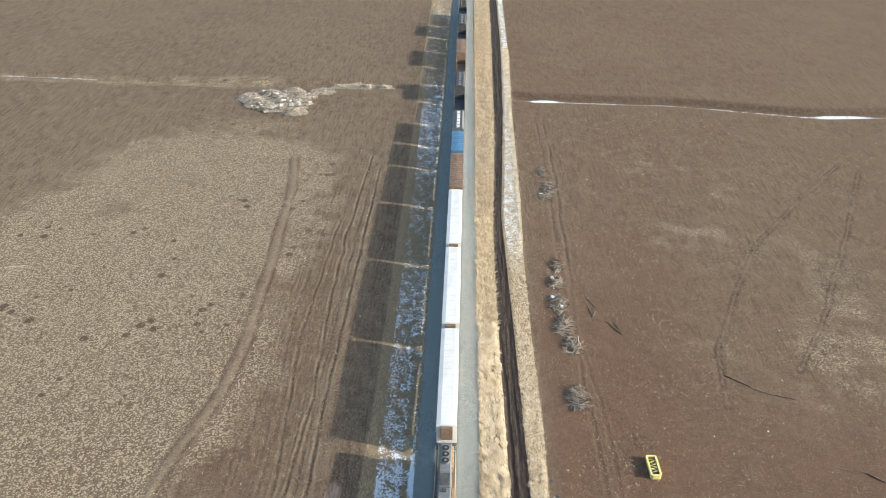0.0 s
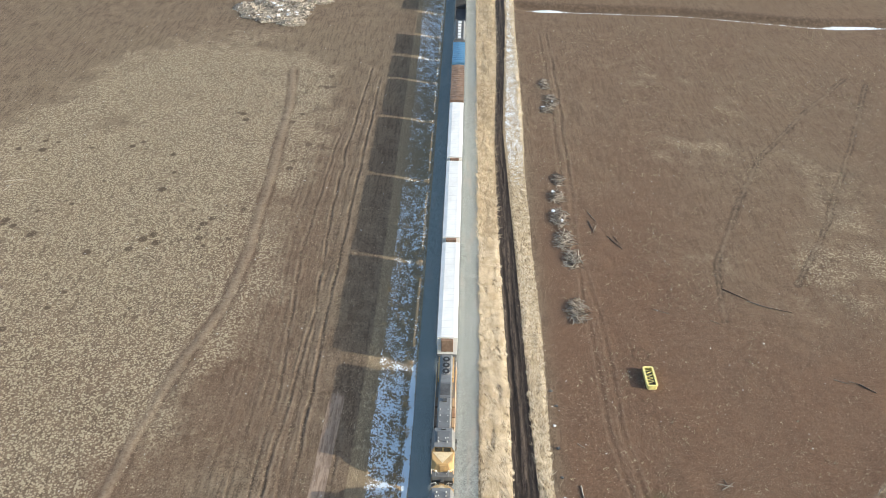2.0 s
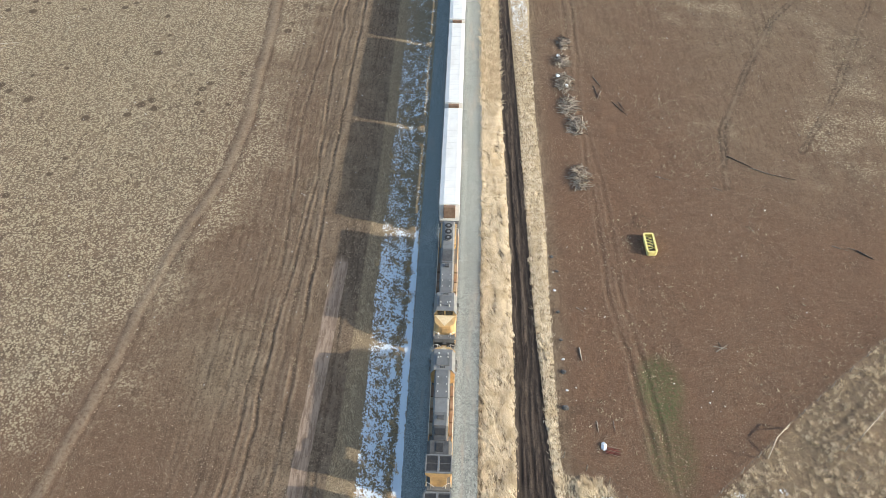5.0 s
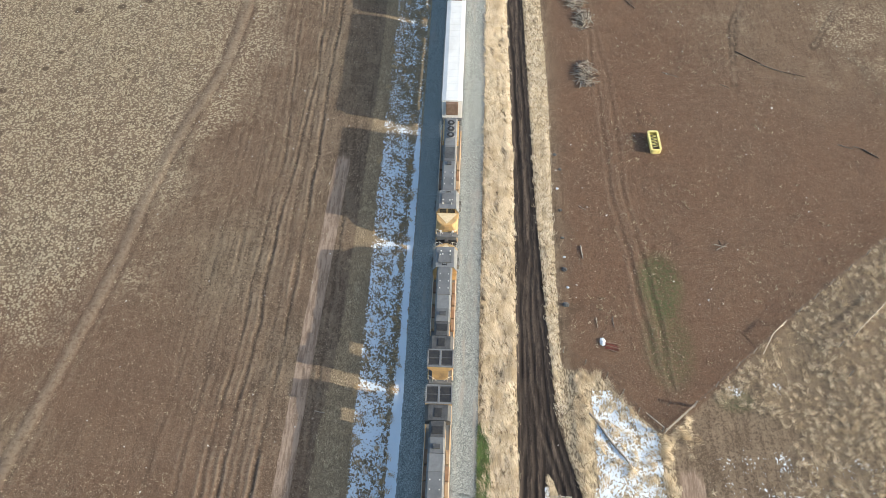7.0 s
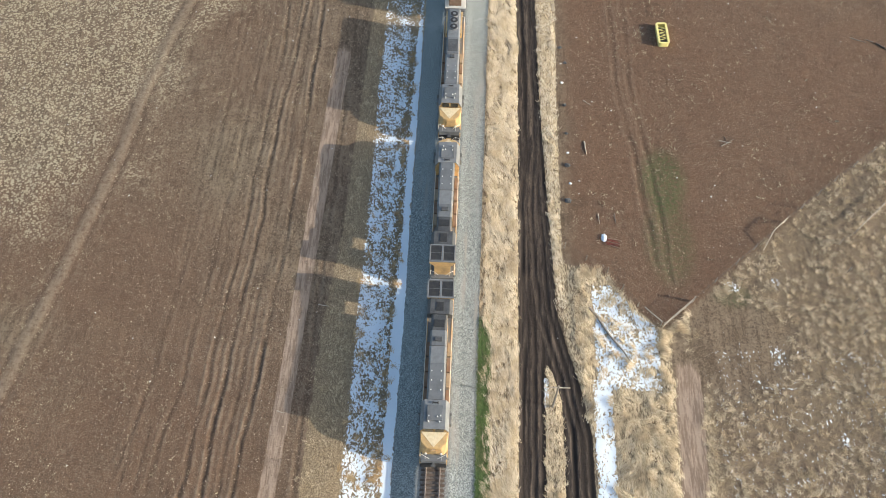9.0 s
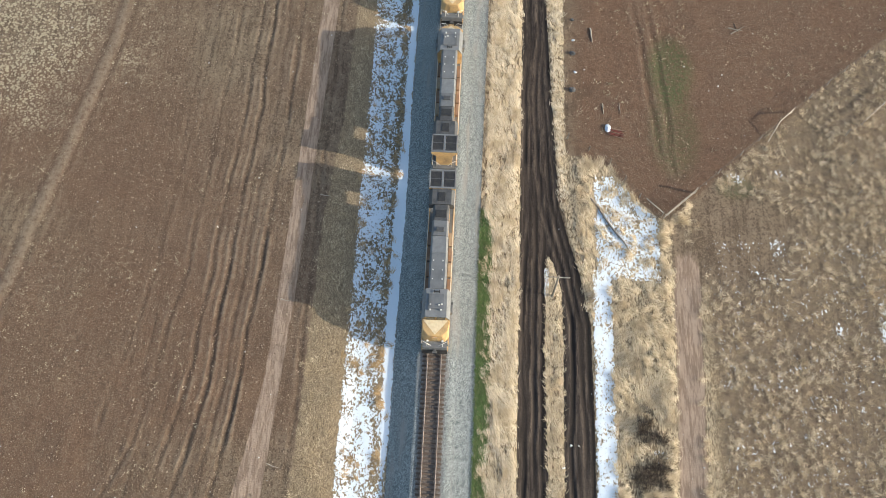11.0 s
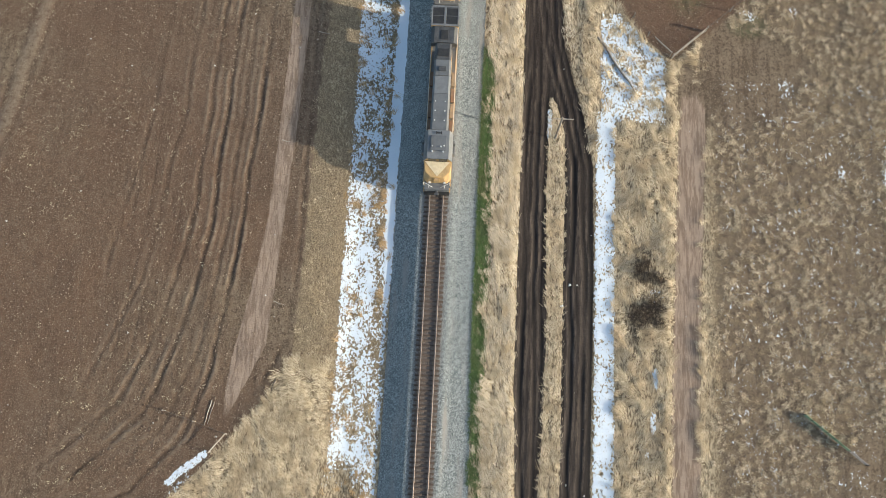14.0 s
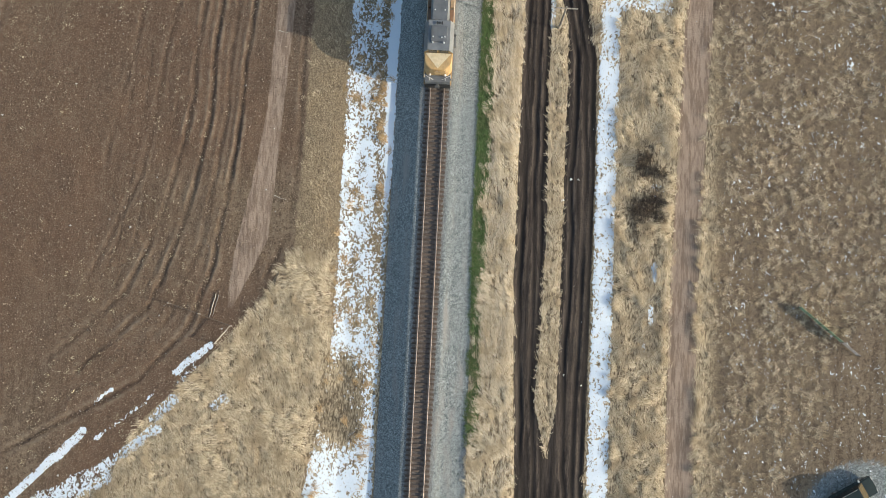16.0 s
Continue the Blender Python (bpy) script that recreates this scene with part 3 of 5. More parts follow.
MAP = masks(gx, gy)
gz = gz - (0.075 * MAP["rut"] - 0.06 * MAP["ridge"]) * (np.abs(gx) < 110) - 0.05 * MAP["track"] + 0.035 * MAP["lip"]
ground = mesh_from_arrays("ground", np.stack([gx, gy, gz], -1).reshape(-1, 3), quads, GROUND, MAP, True)
tagged(ground, "flat brown farmland with a gravel railway bank, snow and mud", "ground", kind="structure")


# ---- dry grass ----
def blades(name, label, x, y, length, width, lean, heading, spread, material):
    """One mesh of leaning three-cornered blades rooted at x, y."""
    n = len(x)
    z = ground_z(x, y) - 0.02
    a = np.radians(heading) + radians(spread) * rng.normal(size=n)
    tip = lean + 0.25 * rng.normal(size=n)
    ln = length * (0.6 + 0.8 * rng.random(n))
    dx, dy = np.cos(a), np.sin(a)
    w = width * (0.6 + 0.8 * rng.random(n))
    flat, up = np.sin(tip), np.cos(tip)
    v = np.empty((n, 3, 3))
    v[:, 0] = np.stack([x - dy * w / 2, y + dx * w / 2, z], -1)
    v[:, 1] = np.stack([x + dy * w / 2, y - dx * w / 2, z], -1)
    v[:, 2] = np.stack([x + dx * ln * flat, y + dy * ln * flat, z + np.abs(ln * up)], -1)
    ob = mesh_from_arrays(name, v.reshape(-1, 3), np.arange(3 * n).reshape(n, 3), material)
    return tagged(ob, label, "grass", kind="stuff")


def scatter(n, x0, x1, y0, y1):
    return x0 + (x1 - x0) * rng.random(n), y0 + (y1 - y0) * rng.random(n)


def keep(x, y, chance):
    ok = rng.random(len(x)) < chance
    return x[ok], y[ok]


def tufts(x, y, per, radius):
    """Several blades round each root."""
    x, y = np.repeat(x, per), np.repeat(y, per)
    return x + radius * rng.normal(size=len(x)), y + radius * rng.normal(size=len(y))


def combed(x, y, way, swing, size, jitter, per):
    """The heading of each blade: locks that swing together, the same for every blade of a tuft."""
    return np.repeat(way + swing * (wave(x, y, size, 2) - 0.5) * 2 + jitter * rng.normal(size=len(x)), per)


x, y = scatter(17000, 4.6, 10.6, -22, 130)
x, y = keep(x, y, (1 - 0.85 * (masks(x, y)["green"] > 0.4)) * between(x, 5.3, verge_right(y) - 0.1, 0.25) * (0.3 + 0.7 * ramp(wave(x, y * 0.6, 0.8), 0.25, 0.6)))
way = combed(x, y, 118, 30, 2.2, 14, 14)
x, y = tufts(x, y, 14, 0.13)
blades("dry_grass", "tall pale straw-coloured grass blown flat along the railway bank", x, y, 0.72, 0.042, 1.12, way, 9, STRAW)
x, y = scatter(52000, 4.0, 11.5, 130, 390)
x, y = keep(x, y, between(x, 4.8, verge_right(y) - 0.1, 0.25))
blades("dry_grass", "tall pale straw-coloured grass blown flat along the railway bank", x, y, 1.0, 0.14, 1.15, 80, 80, STRAW_TUFT)
x, y = scatter(14000, 12, 17, 46, 300)
x, y = keep(x, y, between(x, mud_right(y) + 0.2, bank_right(y) - 0.1, 0.3) * (0.9 - 0.7 * ramp(y, 95, 150) * (1 - ramp(x, 14.2, 14.8))))
way = combed(x, y, 110, 40, 2.5, 20, 9)
x, y = tufts(x, y, 9, 0.15)
blades("dry_grass", "dry grass bank between the muddy road and the field", x, y, 0.5, 0.055, 1.05, way, 22, STRAW)
x, y = scatter(1500, 12, 14.7, -13, 40)
x, y = keep(x, y, masks(x, y)["grass"] > 0.5)
way = combed(x, y, 100, 40, 1.5, 20, 10)
x, y = tufts(x, y, 10, 0.12)
blades("dry_grass", "dry grass strip between the two muddy road lanes", x, y, 0.5, 0.05, 1.1, way, 20, STRAW_TUFT)
x, y = scatter(3600, 16.5, 30, -24, 56)
mk = masks(x, y)
x, y = keep(x, y, ((mk["grass"] > 0.45) & (mk["snow"] < 0.54)) * (1 - 0.78 * (mk["snow"] > 0.3)) * np.clip(1 - 2.5 * mk["burn"], 0, 1))
way = combed(x, y, 120, 95, 3.5, 22, 36)
x, y = tufts(x, y, 36, 0.22)
blades("grass_tufts", "matted straw-coloured tussocks round the field corner", x, y, 0.7, 0.045, 1.05, way, 16, STRAW_TUFT)
x, y = scatter(300, 20.5, 26.5, 8, 25)
x, y = keep(x, y, masks(x, y)["burn"] * 1.2)
x, y = tufts(x, y, 26, 0.2)
blades("scrub", "low dark brown leafless scrub beside the dirt track", x, y, 0.75, 0.045, 0.7, 0, 180, SCRUB)
x, y = scatter(9500, 29, 75, -26, 85)
mk = masks(x, y)
x, y = keep(x, y, (mk["grass"] > 0.28) * (1 - mk["rut"]) * (0.25 + 0.75 * ramp(wave(x, y, 5.0), 0.15, 0.5)) * (1 - blob(x, y, 47, -16, 10.5, 9)))
way = 360 * rng.random(40 * len(x))
x, y = tufts(x, y, 40, 0.17)
blades("grass_tufts", "clumps of dull straw-coloured prairie grass", x, y, 0.26 + 0.22 * np.repeat(rng.random(len(x) // 40), 40), 0.036, 0.85, way, 5, STRAW_PALE)
x, y = scatter(9000, -36, -9.8, -26, 110)
x, y = keep(x, y, between(x, grass_left(y) + 0.3, snow_left(y) + 0.3, 0.8) * np.where(y < 7, 0.0, 0.75) * (0.35 + 0.65 * ramp(wave(x, y, 1.3), 0.3, 0.6)))
way = combed(x, y, 105, 40, 2.0, 30, 12)
x, y = tufts(x, y, 12, 0.22)
blades("dry_grass", "short dull mown grass beside the snowy ditch", x, y, 0.38, 0.045, 1.1, way, 30, STRAW_DULL)
x, y = scatter(2200, -13, -4.2, -24, 140)
x, y = keep(x, y, between(x, snow_left(y), -4.9, 0.2) * (0.25 + 0.75 * between(x, -6.6, -5.4, 0.4)) * ramp(wave(x, y, 2.0, 1), 0.35, 0.6))
way = combed(x, y, 130, 90, 1.6, 40, 20)
x, y = tufts(x, y, 20, 0.16)
blades("grass_tufts", "brown flattened grass poking through the ditch snow", x, y, 0.75, 0.05, 1.2, way, 18, STRAW_WARM)
x, y = scatter(26000, 4.6, 6.9, -11, 46)
x, y = keep(x, y, masks(x, y)["green"] * 2.0)
blades("green_grass", "fresh green grass at the foot of the gravel", x, y, 0.4, 0.07, 1.0, 115, 40, GREENERY)
x, y = scatter(26000, -140, -20, 30, 260)
x, y = keep(x, y, masks(x, y)["pale"] ** 1.6 * (0.25 + 0.75 * ramp(wave(x, y, 6, 1), 0.25, 0.6)))
x, y = tufts(x, y, 4, 0.16)
blades("stubble", "thin pale stubble tufts over the western field", x, y, 0.26, 0.11, 1.0, -90, 70, STUBBLE)
x, y = scatter(30000, 16, 130, 55, 240)
x, y = keep(x, y, (masks(x, y)["pale"] * 0.7 + 0.30) * ramp(wave(x, y, 7, 1), 0.5, 0.8) + 0.03)
x, y = tufts(x, y, 6, 0.17)
blades("stubble", "thin stubble tufts over the eastern field", x, y, 0.28, 0.10, 0.8, -90, 90, STUBBLE)
x, y = scatter(9000, -44, -9.8, -26, 9)
x, y = keep(x, y, between(x, grass_left(y) + 0.2, snow_left(y), 0.6) * (masks(x, y)["snow"] < 0.4))
way = combed(x, y, 140, 70, 3.0, 18, 22)
x, y = tufts(x, y, 22, 0.2)
blades("grass_tufts", "pale matted grass in the corner beside the ditch", x, y, 0.55, 0.04, 1.12, way, 14, STRAW_TUFT)
x, y = scatter(5000, -75, -16, -20, 140)
x, y = keep(x, y, (masks(x, y)["grass"] < 0.3) * ramp(wave(x, y, 6, 1), 0.35, 0.75))
x, y = tufts(x, y, 9, 0.16)
blades("weed_tufts", "small dry weed tufts on the ploughed western field", x, y, 0.20, 0.07, 0.7, -90, 90, STUBBLE)

# ---- the railway ----
TOP = 1.0          # rail head above the fields
track = thing("railway_track", "single railway track with rusty steel rails on wooden sleepers", "track", kind="structure")


def rail_mesh(x):
    p = [(-0.075, -0.17), (0.075, -0.17), (0.075, -0.155), (0.015, -0.13), (0.015, -0.05), (0.036, -0.04), (0.036, -0.006), (0.025, 0), (-0.025, 0), (-0.036, -0.006), (-0.036, -0.04), (-0.015, -0.05), (-0.015, -0.13), (-0.075, -0.155)]
    return prism([(x + a, TOP + b) for a, b in p], -60, 420)


part("rail", rail_mesh(-0.753), RAIL, track, "rusty steel rail with a worn bright head")
part("rail", rail_mesh(0.753), RAIL, track, "rusty steel rail with a worn bright head")


# ---- the train ----
def truck(parent, y, axles=3, spread=1.85):
    """A bogie: side frames, axles and wheels."""
    ob = part("bogie", boxes(*[(s * 1.02 - 0.09, s * 1.02 + 0.09, y - spread * (axles - 1) / 2 - 0.5, y + spread * (axles - 1) / 2 + 0.5, 0.42, 0.78) for s in (-1, 1)], (-0.9, 0.9, y - 0.25, y + 0.25, 0.45, 0.75), (-0.55, 0.55, y - spread * (axles - 1) / 2, y + spread * (axles - 1) / 2, 0.12, 0.7), bevel=0.04), BLACK, parent)
    for i in range(axles):
        ya = y + (i - (axles - 1) / 2) * spread
        bm = rods([((-0.72, ya, 0.5), (0.72, ya, 0.5))], 0.09, 8)
        for s in (-1, 1):
            rod(bm, (s * 0.68, ya, 0.5), (s * 0.82, ya, 0.5), 0.5, 20)
        part("wheelset", bm, RAIL, ob)


def handrail(parent, pts, posts, r=0.025, z0=1.55):
    bm = rods(list(zip(pts[:-1], pts[1:])), r, 6)
    for p in posts:
        rod(bm, (p[0], p[1], z0), p, r, 6)
    part("handrail", bm, WHITE_TRIM, parent, "white painted steel handrail")


def locomotive(label, m, style, roof=GREY):
    """A six-axle diesel with its nose towards -y; z = 0 is the rail head. style 'winged' has a wide radiator at the tail, 'fans' has roof fans."""
    t = thing("locomotive", label, "locomotive", "locomotives of the train", m)
    L = 22.0
    part("frame", boxes((-1.5, 1.5, 0.9, L - 0.9, 1.15, 1.52), (-1.35, 1.35, 0.55, 0.95, 0.6, 1.5), (-1.35, 1.35, L - 0.95, L - 0.55, 0.6, 1.5), bevel=0.03), GREY, t, "grey steel frame and walkway")
    part("fuel_tank", prism([(-1.45, 0.95), (-1.25, 0.16), (1.25, 0.16), (1.45, 0.95), (1.4, 1.14), (-1.4, 1.14)], 8.2, 13.6), BLACK, t)
    truck(t, 4.1)
    part("air_reservoir", boxes((-0.5, 0.5, 1.0, L - 1.0, 0.22, 1.15), bevel=0.1), BLACK, t)
    truck(t, 17.9)
    part("plough", side_prism([(0.75, 0.12), (0.3, 0.12), (0.5, 0.75), (0.75, 0.85)], -1.4, 1.4), BLACK, t, "black steel snow plough")
    for yy in (0.1, L - 0.7):
        part("coupler", boxes((-0.14, 0.14, yy, yy + 0.6, 0.72, 0.98), (-0.25, 0.25, yy, yy + 0.22, 0.68, 1.02), bevel=0.03), SOOT, t)
    # the yellow skirts on the walkway edges
    for s in (-1, 1):
        x0, x1 = sorted((s * 1.36, s * 1.53))
        part("side_sill", boxes((x0, x1, 1.0, L - 1.0, 1.3, 1.56), bevel=0.02), YELLOW, t, "yellow painted walkway edge")
    # nose: low hood with a sloping top and chamfered corners
    nose = bmesh.new()
    low = [(-1.15, 1.25), (1.15, 1.25), (1.5, 1.75), (1.5, 3.15), (-1.5, 3.15), (-1.5, 1.75)]
    top = [(-0.72, 1.5), (0.72, 1.5), (1.35, 2.05), (1.5, 3.15), (-1.5, 3.15), (-1.35, 2.05)]
    a = [nose.verts.new((px, py, 1.52)) for px, py in low]
    b = [nose.verts.new((px, py, 2.95 + 0.22 * (py - 1.5))) for px, py in top]
    for i in range(6):
        nose.faces.new((a[i], a[(i + 1) % 6], b[(i + 1) % 6], b[i]))
    nose.faces.new(b)
    nose.faces.new(a[::-1])
    bmesh.ops.recalc_face_normals(nose, faces=nose.faces)
    bmesh.ops.bevel(nose, geom=nose.edges[:], offset=0.06, segments=2, affect="EDGES")
    hood = part("nose", nose, YELLOW, t, "yellow painted nose hood")
    cap = bmesh.new()
    f = [cap.verts.new(p) for p in ((-1.38, 3.12, 3.33), (1.38, 3.12, 3.33), (0.0, 1.56, 2.99))]
    cap.faces.new(f)
    bmesh.ops.recalc_face_normals(cap, faces=cap.faces)
    ext = bmesh.ops.extrude_face_region(cap, geom=cap.faces[:])
    for v in ext["geom"]:
        if isinstance(v, bmesh.types.BMVert):
            v.co.z += 0.012
    bmesh.ops.recalc_face_normals(cap, faces=cap.faces)
    part("nose_panel", cap, PALE_YELLOW, hood, "cream anti-glare wedge on the nose top")
    part("nose_door", boxes((-0.33, 0.33, 1.24, 1.31, 1.62, 2.85), bevel=0.02), YELLOW, hood)
    for s in (-1, 1):
        lamp = bmesh.new()
        rod(lamp, (s * 0.82, 1.16, 1.78), (s * 0.82, 1.34, 1.78), 0.13, 12)
        part("ditch_light", lamp, WHITE_TRIM, t, "round ditch light")
    part("headlight", boxes((-0.2, 0.2, 1.26, 1.4, 2.55, 2.72), bevel=0.02), WHITE_TRIM, hood)
    # cab
    c0, c1 = 3.1, 6.3
    part("cab", prism([(-1.52, 1.52), (1.52, 1.52), (1.52, 3.55), (1.12, 4.30), (-1.12, 4.30), (-1.52, 3.55)], c0 + 0.12, c1), YELLOW, t, "yellow cab with a grey roof")
    part("cab_roof", prism([(-1.56, 3.52), (-1.50, 3.52), (-1.10, 4.30), (1.10, 4.30), (1.50, 3.52), (1.56, 3.52), (1.15, 4.40), (-1.15, 4.40)], c0, c1 + 0.05), GREY_LIGHT, t, "grey painted cab roof")
    for s in (-1, 1):
        part("windscreen", boxes((min(s * 0.12, s * 1.02), max(s * 0.12, s * 1.02), c0 + 0.03, c0 + 0.11, 3.42, 4.12), bevel=0.015), GLASS, t, "dark windscreen")
        part("wind_deflector", boxes((min(s * 1.53, s * 1.8), max(s * 1.53, s * 1.8), c0 + 0.9, c0 + 1.0, 2.7, 3.5), (min(s * 1.53, s * 1.8), max(s * 1.53, s * 1.8), c0 + 2.1, c0 + 2.2, 2.7, 3.5), (min(s * 1.55, s * 1.78), max(s * 1.55, s * 1.78), c0 + 0.9, c0 + 2.2, 2.62, 2.7), bevel=0.01), GREY_LIGHT, t)
        part("cab_window", boxes((min(s * 1.5, s * 1.545), max(s * 1.5, s * 1.545), c0 + 0.9, c0 + 2.2, 2.75, 3.45), bevel=0.01), GLASS, t)
    part("roof_hatch", boxes((-0.85, 0.85, c0 + 0.9, c0 + 2.6, 4.4, 4.52), bevel=0.03), GREY, t)
    for xx, yy in ((-0.62, 1.3), (0.3, 1.25), (0.62, 1.35), (-0.62, 0.7), (0.55, 0.7)):
        part("antenna", boxes((xx - 0.07, xx + 0.07, c0 + yy, c0 + yy + 0.14, 4.4 if yy < 0.9 else 4.52, 4.64), bevel=0.02), WHITE_TRIM, t, "small white antenna dome")
    part("horn", rods([((-0.25, c0 + 2.9, 4.5), (0.3, c0 + 2.9, 4.5)), ((0.05, c0 + 2.9, 4.4), (0.05, c0 + 2.9, 4.55)), ((-0.25, c0 + 2.75, 4.52), (-0.25, c0 + 3.05, 4.52)), ((0.3, c0 + 2.75, 4.52), (0.3, c0 + 3.05, 4.52))], 0.05, 8), BLACK, t)
    # long hood in sections, grey roof over yellow doors
    h1 = 16.6 if style == "winged" else 20.6
    part("hood", boxes((-0.93, 0.93, c1, h1, 1.52, 3.95)), YELLOW, t, "yellow engine hood with side doors")
    cuts = [6.36, 10.6, 12.7, 14.6, h1] if style == "winged" else [6.36, 8.9, 12.0, 15.0, 20.6]
    for i, (p, q) in enumerate(zip(cuts[:-1], cuts[1:])):
        wide = (0.99, 0.97, 0.95, 0.93)[i]
        part("hood_roof", prism([(-wide, 3.70), (wide, 3.70), (wide, 4.18), (wide - 0.22, 4.42 - 0.05 * (i % 2)), (-wide + 0.22, 4.42 - 0.05 * (i % 2)), (-wide, 4.18)], p + 0.02, q - 0.02), SOOT if (i == 3 and style == "winged") else (GREY_LIGHT if i % 2 else roof), t)
    for k in range(7):
        yy = 6.9 + k * 1.32
        for s in (-1, 1):
            part("hood_door", boxes((min(s * 0.925, s * 0.955), max(s * 0.925, s * 0.955), yy, yy + 1.2, 1.7, 3.6), bevel=0.01), YELLOW, t)
    for s in (-1, 1):
        for k in range(4):
            x0, x1 = sorted((s * 1.02, s * 1.42))
            part("walkway_box", boxes((x0, x1, 6.9 + k * 1.9, 8.55 + k * 1.9, 1.53, 1.86 + 0.1 * (k % 2)), bevel=0.03), TAN if s > 0 and k % 2 else RUST, t, "weathered equipment box on the walkway")
    for k, yy in enumerate((7.4, 8.5, 9.6)):
        for xx in (-0.55, 0.5):
            part("roof_fitting", boxes((xx - 0.06, xx + 0.06, yy, yy + 0.13, 4.40, 4.50), bevel=0.02), WHITE_TRIM, t, "small pale lifting lug")
    if style == "winged":
        part("exhaust_stack", boxes((-0.42, 0.42, 13.2, 13.75, 4.36, 4.58), bevel=0.04), SOOT, t, "sooty exhaust stack")
        part("air_intake", boxes((-0.62, 0.62, 15.0, 15.9, 4.36, 4.46), bevel=0.02), BLACK, t, "black square roof opening")
        part("dynamic_brake", prism([(-1.46, 3.3), (1.46, 3.3), (1.46, 4.1), (1.1, 4.42), (-1.1, 4.42), (-1.46, 4.1)], 16.65, 18.6), SOOT, t)
        part("brake_grille", boxes((-0.42, 0.42, 17.0, 18.15, 4.42, 4.48), bevel=0.02), BLACK, t, "black fan opening")
        part("radiator_body", prism([(-0.95, 1.52), (0.95, 1.52), (0.95, 3.5), (1.5, 4.05), (1.5, 4.5), (-1.5, 4.5), (-1.5, 4.05), (-0.95, 3.5)], 18.65, 21.0), YELLOW, t, "flared yellow radiator housing")
        for s in (-1, 1):
            x0, x1 = sorted((s * 0.13, s * 1.38))
            wing = part("radiator", boxes((x0, x1, 18.8, 20.85, 4.5, 4.56)), BLACK, t, "dark radiator screen")
            for k in range(3):
                part("slat", boxes((x0, x1, 18.78 + k * 0.97, 18.86 + k * 0.97, 4.56, 4.60)), SOOT, wing)
        part("radiator_frame", boxes((-0.12, 0.12, 18.7, 20.95, 4.5, 4.6), (-1.54, -1.38, 18.7, 20.95, 4.45, 4.6), (1.38, 1.54, 18.7, 20.95, 4.45, 4.6), (-1.54, 1.54, 20.85, 21.03, 4.45, 4.6), (-1.54, 1.54, 18.62, 18.80, 4.45, 4.6), bevel=0.015), GREY_LIGHT, t)
    else:
        for k in range(3):
            yy = 17.0 + k * 1.25
            bm = bmesh.new()
            rod(bm, (0, yy, 4.36), (0, yy, 4.55), 0.60, 24)
            fan = part("roof_fan", bm, GREY_LIGHT, t, "round grey cooling fan housing")
            bm = bmesh.new()
            rod(bm, (0, yy, 4.55), (0, yy, 4.57), 0.52, 24)
            part("fan_grille", bm, BLACK, fan)
            bm = bmesh.new()
            rod(bm, (0, yy, 4.57), (0, yy, 4.62), 0.2, 12)
            part("fan_hub", bm, GREY_LIGHT, fan)
        part("exhaust_stack", boxes((-0.3, 0.3, 11.1, 11.7, 4.36, 4.6), bevel=0.04), SOOT, t)
        part("air_intake", boxes((-0.7, 0.7, 12.4, 14.6, 4.37, 4.47), bevel=0.02), SOOT, t)
        part("radiator_body", boxes((-1.15, 1.15, 16.1, 20.4, 3.2, 4.1), bevel=0.05), YELLOW, t)
    for s in (-1, 1):
        handrail(t, [(s * 1.46, yy, 2.55) for yy in (6.4, 10, 14, 18, L - 1.1)], [(s * 1.46, 6.6 + 1.9 * k, 2.55) for k in range(8)])
        handrail(t, [(s * 1.42, 1.0, 2.5), (s * 0.85, 0.72, 2.45), (s * 0.45, 0.68, 1.85)], [(s * 1.42, 1.0, 2.5), (s * 0.85, 0.72, 2.45)], z0=1.4)
        handrail(t, [(s * 1.42, L - 1.0, 2.5), (s * 0.85, L - 0.72, 2.45), (s * 0.45, L - 0.68, 1.85)], [(s * 1.42, L - 1.0, 2.5), (s * 0.85, L - 0.72, 2.45)], z0=1.4)
        for zz in (0.35, 0.75):
            part("step", boxes((min(s * 1.2, s * 1.5), max(s * 1.2, s * 1.5), 0.55, 1.0, zz, zz + 0.05), bevel=0.01), YELLOW, t)
    return t


FRONT = 27.2
locomotive("dusty yellow and grey diesel locomotive leading the freight train", pose(0, FRONT, TOP), "winged")
locomotive("yellow and grey diesel locomotive coupled facing backwards", pose(0, FRONT + 44.4, TOP, 0, 0, 180), "winged")
locomotive("yellow and grey diesel locomotive with three round roof fans", pose(0, FRONT + 44.8, TOP), "fans", GREY)


